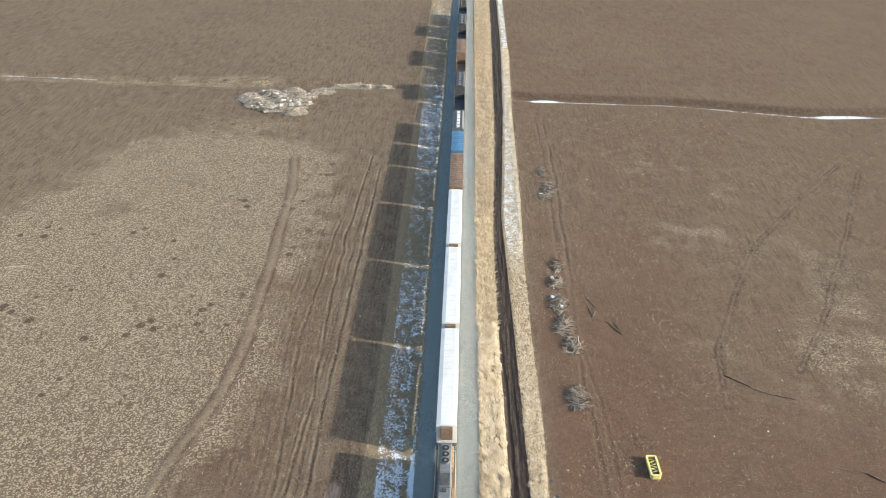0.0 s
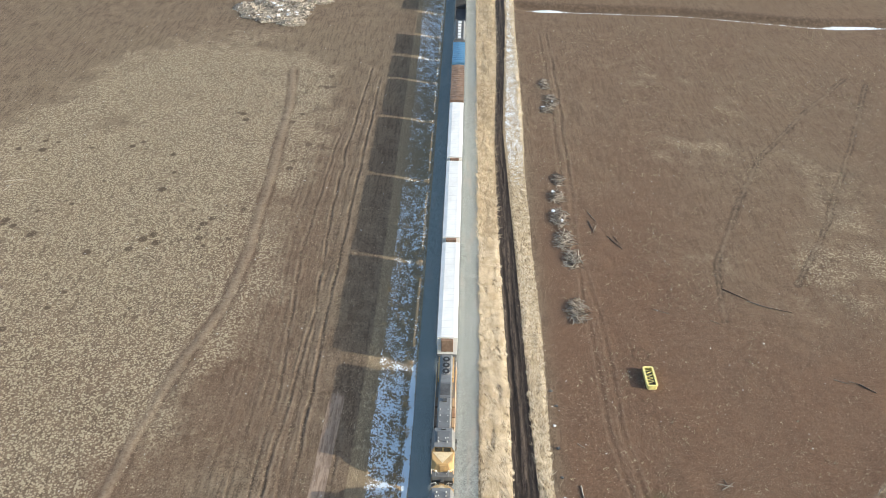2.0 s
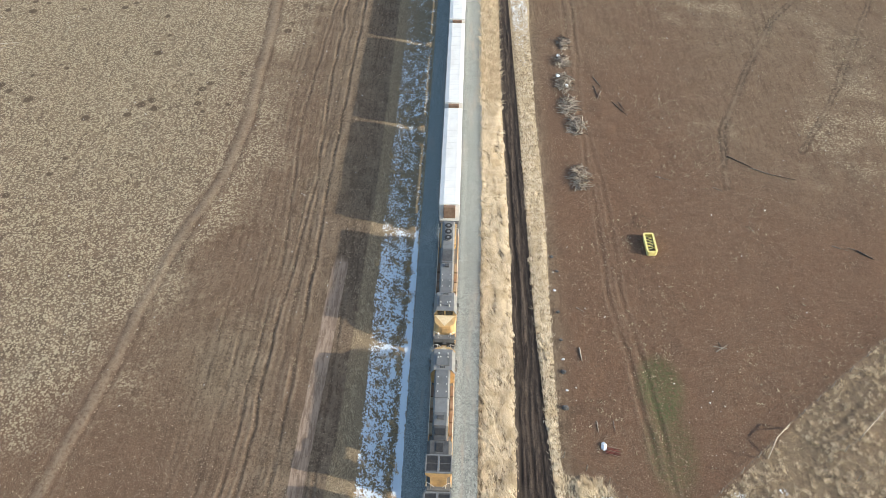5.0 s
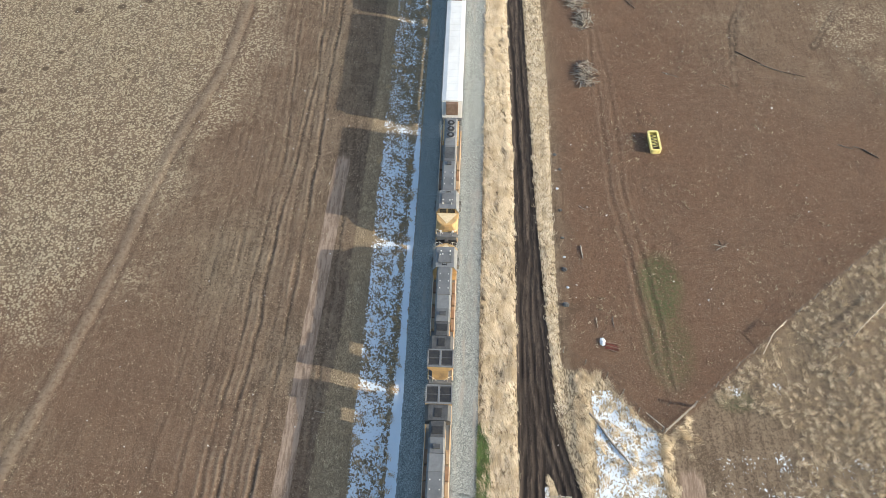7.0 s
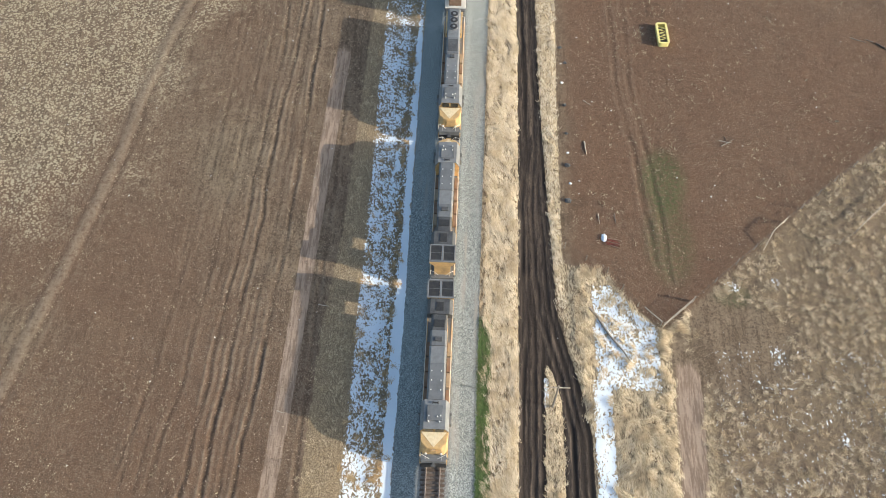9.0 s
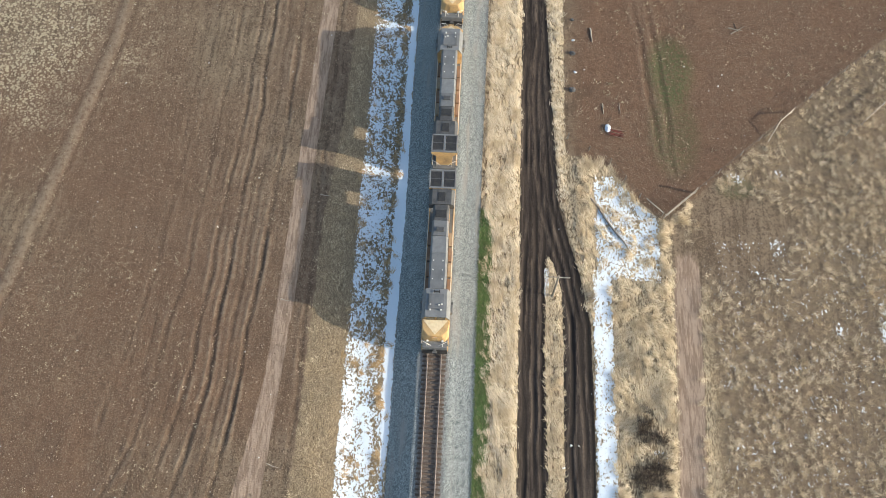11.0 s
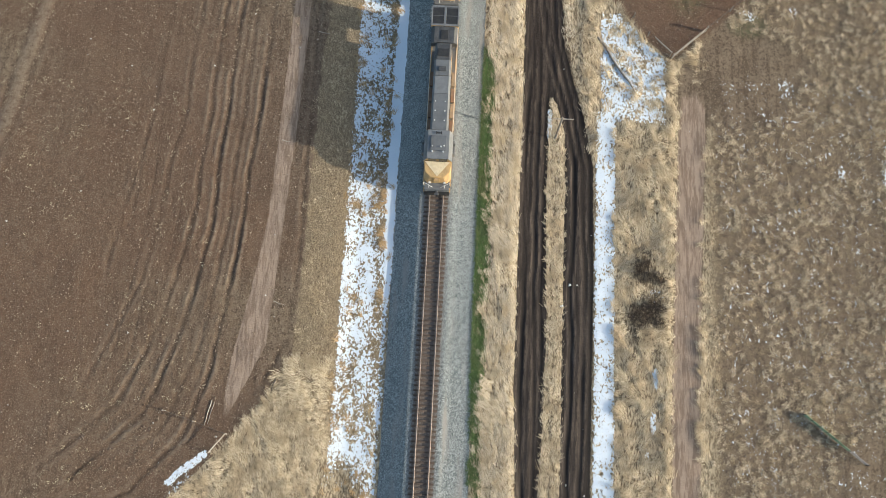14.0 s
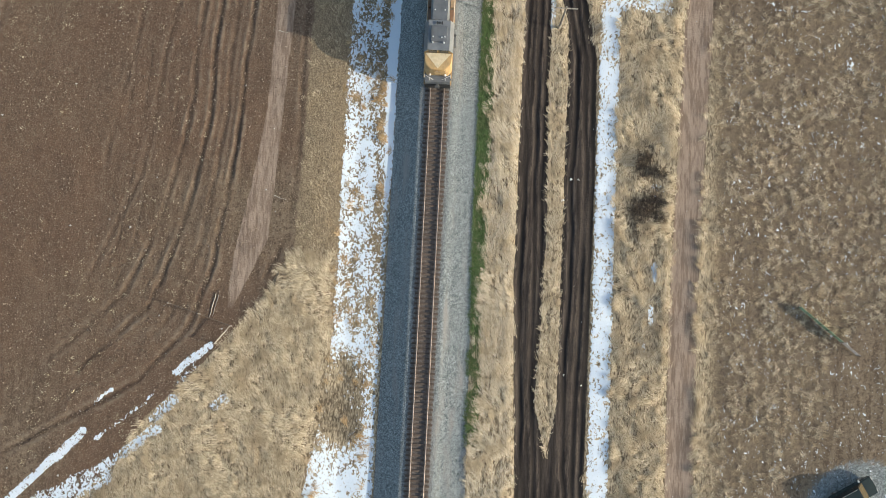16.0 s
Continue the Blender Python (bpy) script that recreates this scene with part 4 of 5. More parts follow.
def freight_car(name, label, y, length, roof, body, height=4.75, wide=3.05, kind="reefer"):
    t = thing(name, label, "freight car", "cars of the train", pose(0, y, TOP))
    w = wide / 2
    part("underframe", boxes((-1.2, 1.2, 0.3, length - 0.3, 0.85, 1.15), (-0.14, 0.14, -0.35, length + 0.35, 0.75, 0.98), bevel=0.02), BLACK, t)
    truck(t, 2.2, 2, 1.8)
    truck(t, length - 2.2, 2, 1.8)
    if kind == "reefer":
        part("body", boxes((-w, w, 0.5, length - 0.5, 1.15, height - 0.12), bevel=0.04), body, t, "white smooth-sided insulated body")
        r = part("roof", prism([(-w - 0.02, height - 0.12), (w + 0.02, height - 0.12), (w * 0.6, height), (-w * 0.6, height)], 0.45, length - 0.45), roof, t, "clean white painted roof")
        for k in range(int(length / 1.6)):
            part("roof_seam", boxes((-w * 0.62, w * 0.62, 1.0 + k * 1.6, 1.03 + k * 1.6, height - 0.01, height + 0.012)), roof, r)
        part("cooling_unit", boxes((-0.9, 0.9, -0.05, 0.5, 2.2, height - 0.3), bevel=0.05), RUST, t, "brown cooling unit on the car end")
        part("end_walk", boxes((-1.4, 1.4, -0.1, 0.45, 1.15, 1.25), bevel=0.01), SOOT, t)
        for s in (-1, 1):
            part("sliding_door", boxes((min(s * w, s * (w + 0.05)), max(s * w, s * (w + 0.05)), length / 2 - 1.6, length / 2 + 1.6, 1.3, height - 0.4), bevel=0.02), body, t)
    elif kind == "boxcar":
        part("body", boxes((-w, w, 0.3, length - 0.3, 1.15, height - 0.1), bevel=0.03), body, t)
        r = part("roof", prism([(-w, height - 0.1), (w, height - 0.1), (0, height + 0.03)], 0.3, length - 0.3), roof, t)
        for k in range(int(length / 1.2)):
            part("roof_rib", prism([(-w, height - 0.1), (w, height - 0.1), (w, height - 0.05), (0, height + 0.09), (-w, height - 0.05)], 0.7 + k * 1.2, 0.82 + k * 1.2), roof, r)
    elif kind == "hopper":
        part("body", prism([(-w, height - 0.5), (-w, 1.9), (-0.7, 1.2), (0.7, 1.2), (w, 1.9), (w, height - 0.5), (w * 0.7, height - 0.1), (-w * 0.7, height - 0.1)], 0.9, length - 0.9), body, t)
        for k in range(6):
            part("hatch", boxes((-0.42, 0.42, 1.5 + k * (length - 3) / 6, 1.5 + (k + 0.72) * (length - 3) / 6, height - 0.1, height + 0.05), bevel=0.03), roof, t)
        part("running_board", boxes((-1.0, -0.6, 0.5, length - 0.5, height - 0.02, height + 0.03), (0.6, 1.0, 0.5, length - 0.5, height - 0.02, height + 0.03)), SOOT, t)
    elif kind == "gondola":
        part("body", boxes((-w, -w + 0.1, 0.3, length - 0.3, 1.15, 2.7), (w - 0.1, w, 0.3, length - 0.3, 1.15, 2.7), (-w, w, 0.3, 0.42, 1.15, 2.7), (-w, w, length - 0.42, length - 0.3, 1.15, 2.7), (-w, w, 0.3, length - 0.3, 1.15, 1.28)), body, t)
        for k in range(9):
            for s in (-1, 1):
                part("side_post", boxes((min(s * w, s * (w + 0.08)), max(s * w, s * (w + 0.08)), 0.8 + k * (length - 1.8) / 8, 0.98 + k * (length - 1.8) / 8, 1.2, 2.72)), body, t)
    return t


CARS = [
    ("refrigerator_car", "long white refrigerated boxcar with a clean white roof", 26.2, WHITE, WHITE, 4.75, "reefer"),
    ("refrigerator_car", "long white refrigerated boxcar with a brown end unit", 28.0, WHITE, WHITE, 4.75, "reefer"),
    ("refrigerator_car", "long white refrigerated boxcar behind the others", 26.0, WHITE, WHITE, 4.75, "reefer"),
    ("boxcar", "rusty brown boxcar with a ribbed tan roof", 20.6, RUST, RUST, 4.6, "boxcar"),
    ("boxcar", "blue boxcar with a weathered ribbed roof", 14.2, BLUE, BLUE, 4.6, "boxcar"),
    ("hopper_car", "pale grey covered hopper with roof hatches", 15.8, WHITE, GREY_LIGHT, 4.6, "hopper"),
    ("gondola_car", "dark empty gondola car", 17.0, SOOT, SOOT, 2.7, "gondola"),
    ("hopper_car", "dark grey covered hopper with roof hatches", 16.0, GREY_LIGHT, SOOT, 4.6, "hopper"),
    ("gondola_car", "rusty gondola car with ribbed sides", 17.0, RUST, RUST, 2.7, "gondola"),
    ("boxcar", "rusty brown boxcar with a ribbed roof", 17.0, RUST, RUST, 4.6, "boxcar"),
    ("gondola_car", "dark empty gondola car", 17.0, SOOT, SOOT, 2.7, "gondola"),
    ("hopper_car", "dark grey covered hopper with roof hatches", 16.0, GREY_LIGHT, SOOT, 4.6, "hopper"),
    ("gondola_car", "dark empty gondola car", 17.0, SOOT, SOOT, 2.7, "gondola"),
]
at = FRONT + 68.0
for name, label, length, roof, body, height, kind in CARS:
    freight_car(name, label, at + 0.4, length - 0.8, roof, body, height, 3.05, kind)
    at += length

# ---- things in the fields ----
WEATHERED = paint("weathered grey wood", (0.34, 0.30, 0.255), (0.22, 0.185, 0.15), 0.85, 0, 2.0, (0.10, 0.08, 0.06), 0.4)
PALE_WOOD = paint("bleached wood", (0.52, 0.46, 0.38), (0.40, 0.34, 0.27), 0.85, 0, 2.0)
DARK_WOOD = paint("rotten dark wood", (0.10, 0.078, 0.06), (0.16, 0.125, 0.10), 0.9, 0, 2.0)
RED_WOOD = paint("faded red boards", (0.20, 0.055, 0.04), (0.13, 0.045, 0.035), 0.85, 0, 2.0)
FEEDER = paint("yellow feeder paint", (0.82, 0.73, 0.30), (0.77, 0.67, 0.25), 0.45, 0, 2.0, (0.35, 0.25, 0.1), 0.3)
SNOW = paint("old snow", (0.86, 0.88, 0.92), (0.80, 0.83, 0.88), 0.7, 0, 2.0, (0.7, 0.7, 0.7), 0.2)
STEEL = paint("galvanised tube", (0.42, 0.40, 0.38), (0.32, 0.28, 0.25), 0.5, 0.6, 3.0)
EARTH = Nodes("clod earth", 0.95)
EARTH = EARTH.done(EARTH.mix(EARTH.island(), (0.20, 0.14, 0.095), (0.42, 0.32, 0.225)))
PEBBLE = Nodes("pale stones", 0.9)
PEBBLE = PEBBLE.done(PEBBLE.mix(PEBBLE.island(), (0.40, 0.36, 0.31), (0.74, 0.71, 0.67)))


def lumps(name, label, x, y, size, material, category):
    """Small three-sided clods or stones resting on the ground, in one mesh."""
    n = len(x)
    z = ground_z(x, y)
    s = size * (0.45 + 1.1 * rng.random(n) ** 2)
    v = np.empty((n, 4, 3))
    turn = rng.random(n) * 6.28
    for k in range(3):
        a = turn + 2.094 * k + 0.4 * rng.normal(size=n)
        v[:, k] = np.stack([x + s * np.cos(a), y + s * np.sin(a), z - 0.03], -1)
    v[:, 3] = np.stack([x + 0.3 * s * rng.normal(size=n), y + 0.3 * s * rng.normal(size=n), z + s * (0.5 + 0.5 * rng.random(n))], -1)
    base = np.arange(n)[:, None, None] * 4
    f = (base + np.array([[0, 1, 3], [1, 2, 3], [2, 0, 3]])[None]).reshape(-1, 3)
    return tagged(mesh_from_arrays(name, v.reshape(-1, 3), f, material), label, category, kind="stuff")


def stick_mesh(n, rx, ry, high, length, thick, seed, flat=0.25):
    """Loose sticks and boards thrown on a heap."""
    r = random.Random(seed)
    bm = bmesh.new()
    for _ in range(n):
        a, d = r.uniform(0, 6.283), math.sqrt(r.random())
        px, py = rx * d * math.cos(a), ry * d * math.sin(a)
        pz = high * (1 - d * d) * r.random() + thick
        w, t = r.uniform(0, 6.283), r.gauss(0, flat)
        ln = length * r.uniform(0.35, 1.0)
        k = Vector((math.cos(w) * math.cos(t), math.sin(w) * math.cos(t), math.sin(t))) * ln / 2
        k.z = min(k.z, pz) if k.z > 0 else max(k.z, -pz)
        rod(bm, Vector((px, py, pz)) - k, Vector((px, py, pz)) + k, thick * r.uniform(0.5, 1.2), 4)
    return bm


def mound_mesh(rx, ry, high, seed):
    bm = bmesh.new()
    bmesh.ops.create_icosphere(bm, subdivisions=3, radius=1.0)
    for v in bm.verts:
        k = 1 + 0.5 * (noise.noise(v.co * 2.1 + Vector((seed, 0, 0)))) + 0.25 * noise.noise(v.co * 5 + Vector((0, seed, 0)))
        v.co = Vector((v.co.x * rx * k, v.co.y * ry * k, max(v.co.z, -0.15) * high * k))
    return bm


def debris(name, label, x, y, rx, ry, high, n, length, thick, seed, mats, mound=DARK_WOOD, snow=0):
    t = thing(name, label, "debris pile", "piles of old wood", pose(x, y, float(ground_z(x, y))))
    part("heap", mound_mesh(rx * 0.42, ry * 0.42, high * 0.25, seed), mound, t)
    for i, m in enumerate(mats):
        tagged(part("timber", stick_mesh(n // len(mats), rx, ry, high, length, thick, seed * 7 + i), m, t), kind="stuff")
    r = random.Random(seed)
    for i in range(snow):
        bm = mound_mesh(0.22 * r.uniform(0.7, 2.0) * (1 + (rx > 4)), 0.3 * r.uniform(0.7, 2.0) * (1 + (rx > 4)), 0.12 + 0.3 * (rx > 4), seed + i)
        bmesh.ops.translate(bm, verts=bm.verts, vec=(rx * r.uniform(-0.7, 0.5), ry * r.uniform(-0.7, 0.7), high * 0.45))
        part("snow_patch", bm, SNOW, t, "patch of old snow on the wood")
    return t


for i, (px, py, rx, ry, n, sn) in enumerate(((21.4, 197, 0.9, 3.0, 60, 1), (22.6, 187.5, 1.7, 3.2, 110, 2), (21.2, 183.0, 1.3, 1.8, 70, 2), (21.3, 151.5, 0.9, 2.6, 70, 1),
                                             (20.6, 144.8, 1.2, 2.4, 90, 2), (20.5, 137.5, 1.5, 3.2, 130, 3), (20.9, 130.0, 1.6, 3.2, 120, 1), (21.8, 124.2, 1.5, 2.8, 110, 1), (21.3, 109.6, 1.5, 3.4, 130, 1))):
    debris("debris_pile", "heap of weathered grey boards and branches with snow bits" if sn > 1 else "heap of weathered grey boards and broken branches", px, py, rx, ry, 0.5, n, 2.7, 0.06, 20 + i, (WEATHERED, DARK_WOOD, PALE_WOOD), DARK_WOOD, max(0, sn - 1))
BRUSH = [(-64, 246.5, 3.4, 3.6), (-58.5, 249.5, 4.2, 3.2), (-60.5, 241.5, 4.0, 4.2), (-54.0, 245.5, 4.4, 4.4), (-54.5, 237.5, 4.6, 3.6), (-48.5, 241.0, 4.2, 4.4), (-48.0, 234.6, 3.6, 2.6), (-47.0, 247.0, 3.2, 3.4),
         (-42.5, 252.5, 3.6, 2.6), (-37.5, 257.5, 3.4, 3.2), (-33.0, 259.5, 3.2, 3.4), (-29.0, 257.5, 3.0, 2.8), (-24.0, 257.8, 2.8, 1.8), (-51.5, 252.0, 3.4, 2.2)]
for i, (px, py, rx, ry) in enumerate(BRUSH):
    debris("brush_pile", "low heap of bleached brush and stalks dusted with snow", px, py, rx, ry, 1.1, 330, 2.2, 0.11, 50 + i, (PALE_WOOD, WEATHERED, PALE_WOOD), DARK_WOOD, 4)
stack = thing("board_stack", "loose stack of faded red boards on bare soil", "boards", m=pose(21.4, 57.5, float(ground_z(21.4, 57.5)) + 0.02, 0, 0, -14))
for k in range(9):
    b = boxes((-1.0 + 0.1 * (k % 3), 0.95 - 0.12 * (k % 4), -0.55 + 0.12 * k, -0.45 + 0.12 * k, 0.03 + 0.05 * (k % 3), 0.09 + 0.05 * (k % 3)))
    bmesh.ops.rotate(b, verts=b.verts, cent=(0, 0, 0), matrix=Matrix.Rotation(radians((k * 37) % 13 - 6), 3, "Z"))
    part("board", b, RED_WOOD if k % 4 else RUST, stack)
snow_bit = mound_mesh(0.35, 0.6, 0.25, 3)
bmesh.ops.translate(snow_bit, verts=snow_bit.verts, vec=(20.25, 58.2, float(ground_z(20.25, 58.2))))
tagged(part("snow_patch", snow_bit, SNOW, None), "patch of old white snow beside red boards", "snow")


def log(name, label, a, b, r, material, category="log", group="", bend=0.0):
    """A tapering, slightly crooked log lying on the ground."""
    bm = bmesh.new()
    a, b = Vector((*a, 0)), Vector((*b, 0))
    pts = []
    for k in range(6):
        p = a.lerp(b, k / 5) + Vector((-(b - a).y, (b - a).x, 0)).normalized() * bend * math.sin(k * 1.9)
        pts.append(Vector((p.x, p.y, float(ground_z(p.x, p.y)) + r * 0.8)))
    for k in range(5):
        rod(bm, pts[k], pts[k + 1], r * (1 - 0.1 * k), 6, r * (0.9 - 0.1 * k))
    return tagged(part(name, bm, material, None), label, category, group)


STICKS = "sticks lying in the field"
for a, b, r, m in (((47.0, 116.4), (50.6, 113.4), .10, DARK_WOOD), ((50.4, 113.2), (54.0, 111.3), .09, WEATHERED), ((53.5, 111.6), (57.2, 110.4), .07, DARK_WOOD), ((58.7, 94.9), (60.8, 94.0), .07, WEATHERED), ((60.9, 94.6), (62.0, 94.2), .06, WEATHERED),
                   ((62.2, 94.0), (64.1, 92.2), .13, DARK_WOOD), ((37.0, 73.6), (38.9, 74.9), .07, WEATHERED), ((36.8, 74.6), (38.6, 74.2), .06, PALE_WOOD), ((37.6, 75.4), (38.0, 73.9), .05, DARK_WOOD), ((18.4, 73.6), (18.6, 71.4), .11, PALE_WOOD),
                   ((19.7, 61.9), (19.8, 60.3), .06, PALE_WOOD), ((21.8, 62.0), (21.9, 60.5), .05, WEATHERED), ((18.6, 81.0), (19.6, 80.2), .05, PALE_WOOD), ((26.2, 139.5), (27.4, 136.5), .08, WEATHERED), ((26.0, 136.5), (26.6, 132.8), .09, DARK_WOOD), ((27.3, 135), (26.4, 132.4), .08, WEATHERED),
                   ((29.0, 131.5), (31.2, 127.6), .08, DARK_WOOD), ((30.2, 131.5), (31.0, 129), .07, DARK_WOOD), ((-92, 146.5), (-87, 147.6), .10, PALE_WOOD), ((-91, 144.6), (-87.5, 147), .08, WEATHERED), ((-90.5, 143), (-90, 145), .08, PALE_WOOD),
                   ((-17.2, 14.9), (-15.9, 14.5), .05, PALE_WOOD), ((-14.9, 47.2), (-13.6, 47.0), .05, PALE_WOOD), ((-18.0, 33.5), (-17.0, 33.3), .05, PALE_WOOD), ((-22.7, 3.9), (-23.2, 1.3), .06, PALE_WOOD), ((-22.4, 3.8), (-22.9, 1.4), .05, WEATHERED), ((-16.1, 6.6), (-16.5, 5.2), .07, DARK_WOOD), ((34, 110.6), (36.6, 109.4), .05, WEATHERED), ((43, 108), (44.5, 107), .05, WEATHERED)):
    log("stick", "weathered fallen stick lying on the bare soil", a, b, r, m, "stick", STICKS, 0.03)
log("log", "long grey log lying across the snowy corner", (17.9, 48.2), (22.4, 41.2), 0.16, WEATHERED, bend=0.1)


def feeder(x, y, turn):
    t = thing("feed_trough", "bright yellow oblong livestock feeder on bare soil", "feeder", m=pose(x, y, float(ground_z(x, y)), 0, 0, turn))

    def ring(rx, ry, z0, z1, thick, corner):
        out, inn = [], []
        for sx, sy, a0 in ((1, 1, 0), (-1, 1, 90), (-1, -1, 180), (1, -1, 270)):
            for k in range(6):
                a = radians(a0 + 18 * k)
                out.append((sx * (rx - corner) + corner * math.cos(a), sy * (ry - corner) + corner * math.sin(a)))
                inn.append((sx * (rx - corner) + (corner - thick) * math.cos(a), sy * (ry - corner) + (corner - thick) * math.sin(a)))
        bm = bmesh.new()
        n = len(out)
        rows = [[bm.verts.new((*p, z)) for p in pts] for pts, z in ((out, z0), (out, z1), (inn, z1), (inn, z0))]
        for j in range(4):
            for i in range(n):
                bm.faces.new((rows[j][i], rows[j][(i + 1) % n], rows[(j + 1) % 4][(i + 1) % n], rows[(j + 1) % 4][i]))
        bmesh.ops.recalc_face_normals(bm, faces=bm.faces)
        return bm

    part("wall", ring(0.76, 2.05, 0.0, 0.74, 0.10, 0.34), FEEDER, t)
    part("rim", ring(0.84, 2.13, 0.72, 0.82, 0.30, 0.40), FEEDER, t, "rounded yellow rim")
    part("floor_panel", boxes((-0.62, 0.62, -1.9, 1.9, 0.10, 0.18), bevel=0.03), DARK_WOOD, t, "dark muddy inside")
    for k in range(4):
        ya = -1.35 + k * 0.68
        part("slanted_bar", rods([((-0.56, ya, 0.72), (0.56, ya + 0.34, 0.72))], 0.045), FEEDER, t)
        part("slanted_bar", rods([((0.56, ya + 0.34, 0.72), (-0.56, ya + 0.68, 0.72))], 0.045), FEEDER, t)


feeder(30.75, 93.9, 2.0)


# ---- fences, gate and pole at the field corner ----
def fence(name, label, pts, gap=3.6, high=1.25, brace=()):
    t = thing(name, label, "fence")
    last = None
    for (ax, ay), (bx, by) in zip(pts[:-1], pts[1:]):
        n = max(1, round(math.hypot(bx - ax, by - ay) / gap))
        for k in range(n + 1):
            if last is not None and k == 0:
                continue
            px, py = ax + (bx - ax) * k / n, ay + (by - ay) * k / n
            pz = float(ground_z(px, py))
            h = high * random.uniform(0.92, 1.08)
            lean = random.uniform(-0.06, 0.06)
            bm = bmesh.new()
            rod(bm, (px, py, pz - 0.1), (px + lean, py + lean, pz + h), 0.07, 7, 0.06)
            part("post", bm, WEATHERED, t)
            here = [Vector((px + lean * s, py + lean * s, pz + h * s)) for s in (0.25, 0.5, 0.75, 0.95)]
            if last:
                part("wire", rods(list(zip(last, here)), 0.010, 4), DARK_WOOD, t)
            last = here
    for (ax, ay), (bx, by), z0, z1 in brace:
        bm = bmesh.new()
        rod(bm, (ax, ay, float(ground_z(ax, ay)) + z0), (bx, by, float(ground_z(bx, by)) + z1), 0.07, 7)
        part("brace", bm, PALE_WOOD, t, "pale wooden brace rail")
    return t


fence("wire_fence", "wire fence with weathered wooden posts along the field edge", [(26.3, 46.1), (23.8, 48.6), (20.4, 53.2), (15.2, 56.5)], brace=[((26.3, 46.1), (24.4, 48.0), 1.1, 1.1)])
fence("wire_fence", "wire fence with weathered posts beside the rough pasture", [(30.6, 49.6), (36.5, 55.0), (41.6, 59.6), (43.6, 61.6), (51.2, 68.3), (60.5, 76.2), (75, 89)], high=1.3,
      brace=[((41.6, 59.6), (43.6, 61.6), 1.1, 1.1), ((41.6, 59.6), (40.2, 57.2), 1.2, 0.1), ((43.6, 61.6), (42.6, 60.6), 0.2, 1.2)])
fence("wire_fence", "wire fence round the rough pasture with a pale rail", [(70, 78), (58.5, 66.3), (52.2, 60.2), (50.0, 58.6), (50.4, 46), (51.6, 30), (52.5, 8), (53, -10)], gap=4.0, high=1.35, brace=[((58.5, 66.3), (52.2, 60.2), 1.15, 1.15)])


fence("wire_fence", "braced wooden corner post with slack wires at the field edge", [(-27.5, 2.6), (-24.2, 1.6), (-20.7, 0.5), (-22.2, -1.4)], gap=3.4, high=1.2, brace=[((-20.7, 0.5), (-22.2, -1.4), 1.0, 0.9)])


def livestock_panel(a, b):
    """A green sheeted panel on edge between dark posts, with an open tube end."""
    ax, ay, bx, by = *a, *b
    L = math.hypot(bx - ax, by - ay)
    t = thing("livestock_panel", "faded green metal livestock panel standing in rough grass", "gate", m=pose(ax, ay, float(ground_z(ax, ay)), 0, 0, math.degrees(math.atan2(by - ay, bx - ax))))
    n, sheet = 6, L * 0.72
    for k in range(n):
        p, q = sheet * k / n, sheet * (k + 1) / n
        part("sheet", boxes((p + 0.03, q - 0.03, -0.02, 0.02, 0.12, 0.92), bevel=0.008), GREEN_STEEL, t, "faded green steel sheet")
    for k in range(n + 1):
        part("post", rods([((sheet * k / n, 0, -0.1), (sheet * k / n, 0, 1.0))], 0.05, 7), DARK_WOOD, t, "dark upright post")
    for z in (0.2, 0.45, 0.7, 0.92):
        part("rail", rods([((sheet, 0, z), (L, 0, z))], 0.03, 6), STEEL, t, "bare grey tube rail")
    part("post", rods([((L, 0, -0.1), (L, 0, 1.0))], 0.05, 7), DARK_WOOD, t)


GREEN_STEEL = paint("faded green steel", (0.30, 0.42, 0.25), (0.36, 0.45, 0.30), 0.5, 0, 1.5, (0.18, 0.18, 0.14), 0.35)
livestock_panel((40.0, 5.6), (46.3, 0.7))


def tube_gate(a, b):
    ax, ay, bx, by = *a, *b
    L = math.hypot(bx - ax, by - ay)
    t = thing("metal_gate", "closed tubular metal farm gate at the field corner", "gate", m=pose(ax, ay, float(ground_z(ax, ay)), 0, 0, math.degrees(math.atan2(by - ay, bx - ax))))
    for z in (0.2, 0.42, 0.64, 0.88, 1.18):
        part("rail", rods([((0, 0, z), (L, 0, z))], 0.025, 7), WEATHERED, t)
    for xx in (0.02, L * 0.5, L - 0.02):
        part("upright", rods([((xx, 0, 0.15), (xx, 0, 1.2))], 0.04, 7), STEEL, t)
    part("diagonal", rods([((0, 0, 0.2), (L * 0.5, 0, 1.18))], 0.03, 6), STEEL, t)
    for xx in (-0.15, L + 0.15):
        part("gate_post", rods([((xx, 0, -0.1), (xx, 0, 1.4))], 0.08, 8), WEATHERED, t)


tube_gate((26.6, 45.9), (30.4, 49.4))


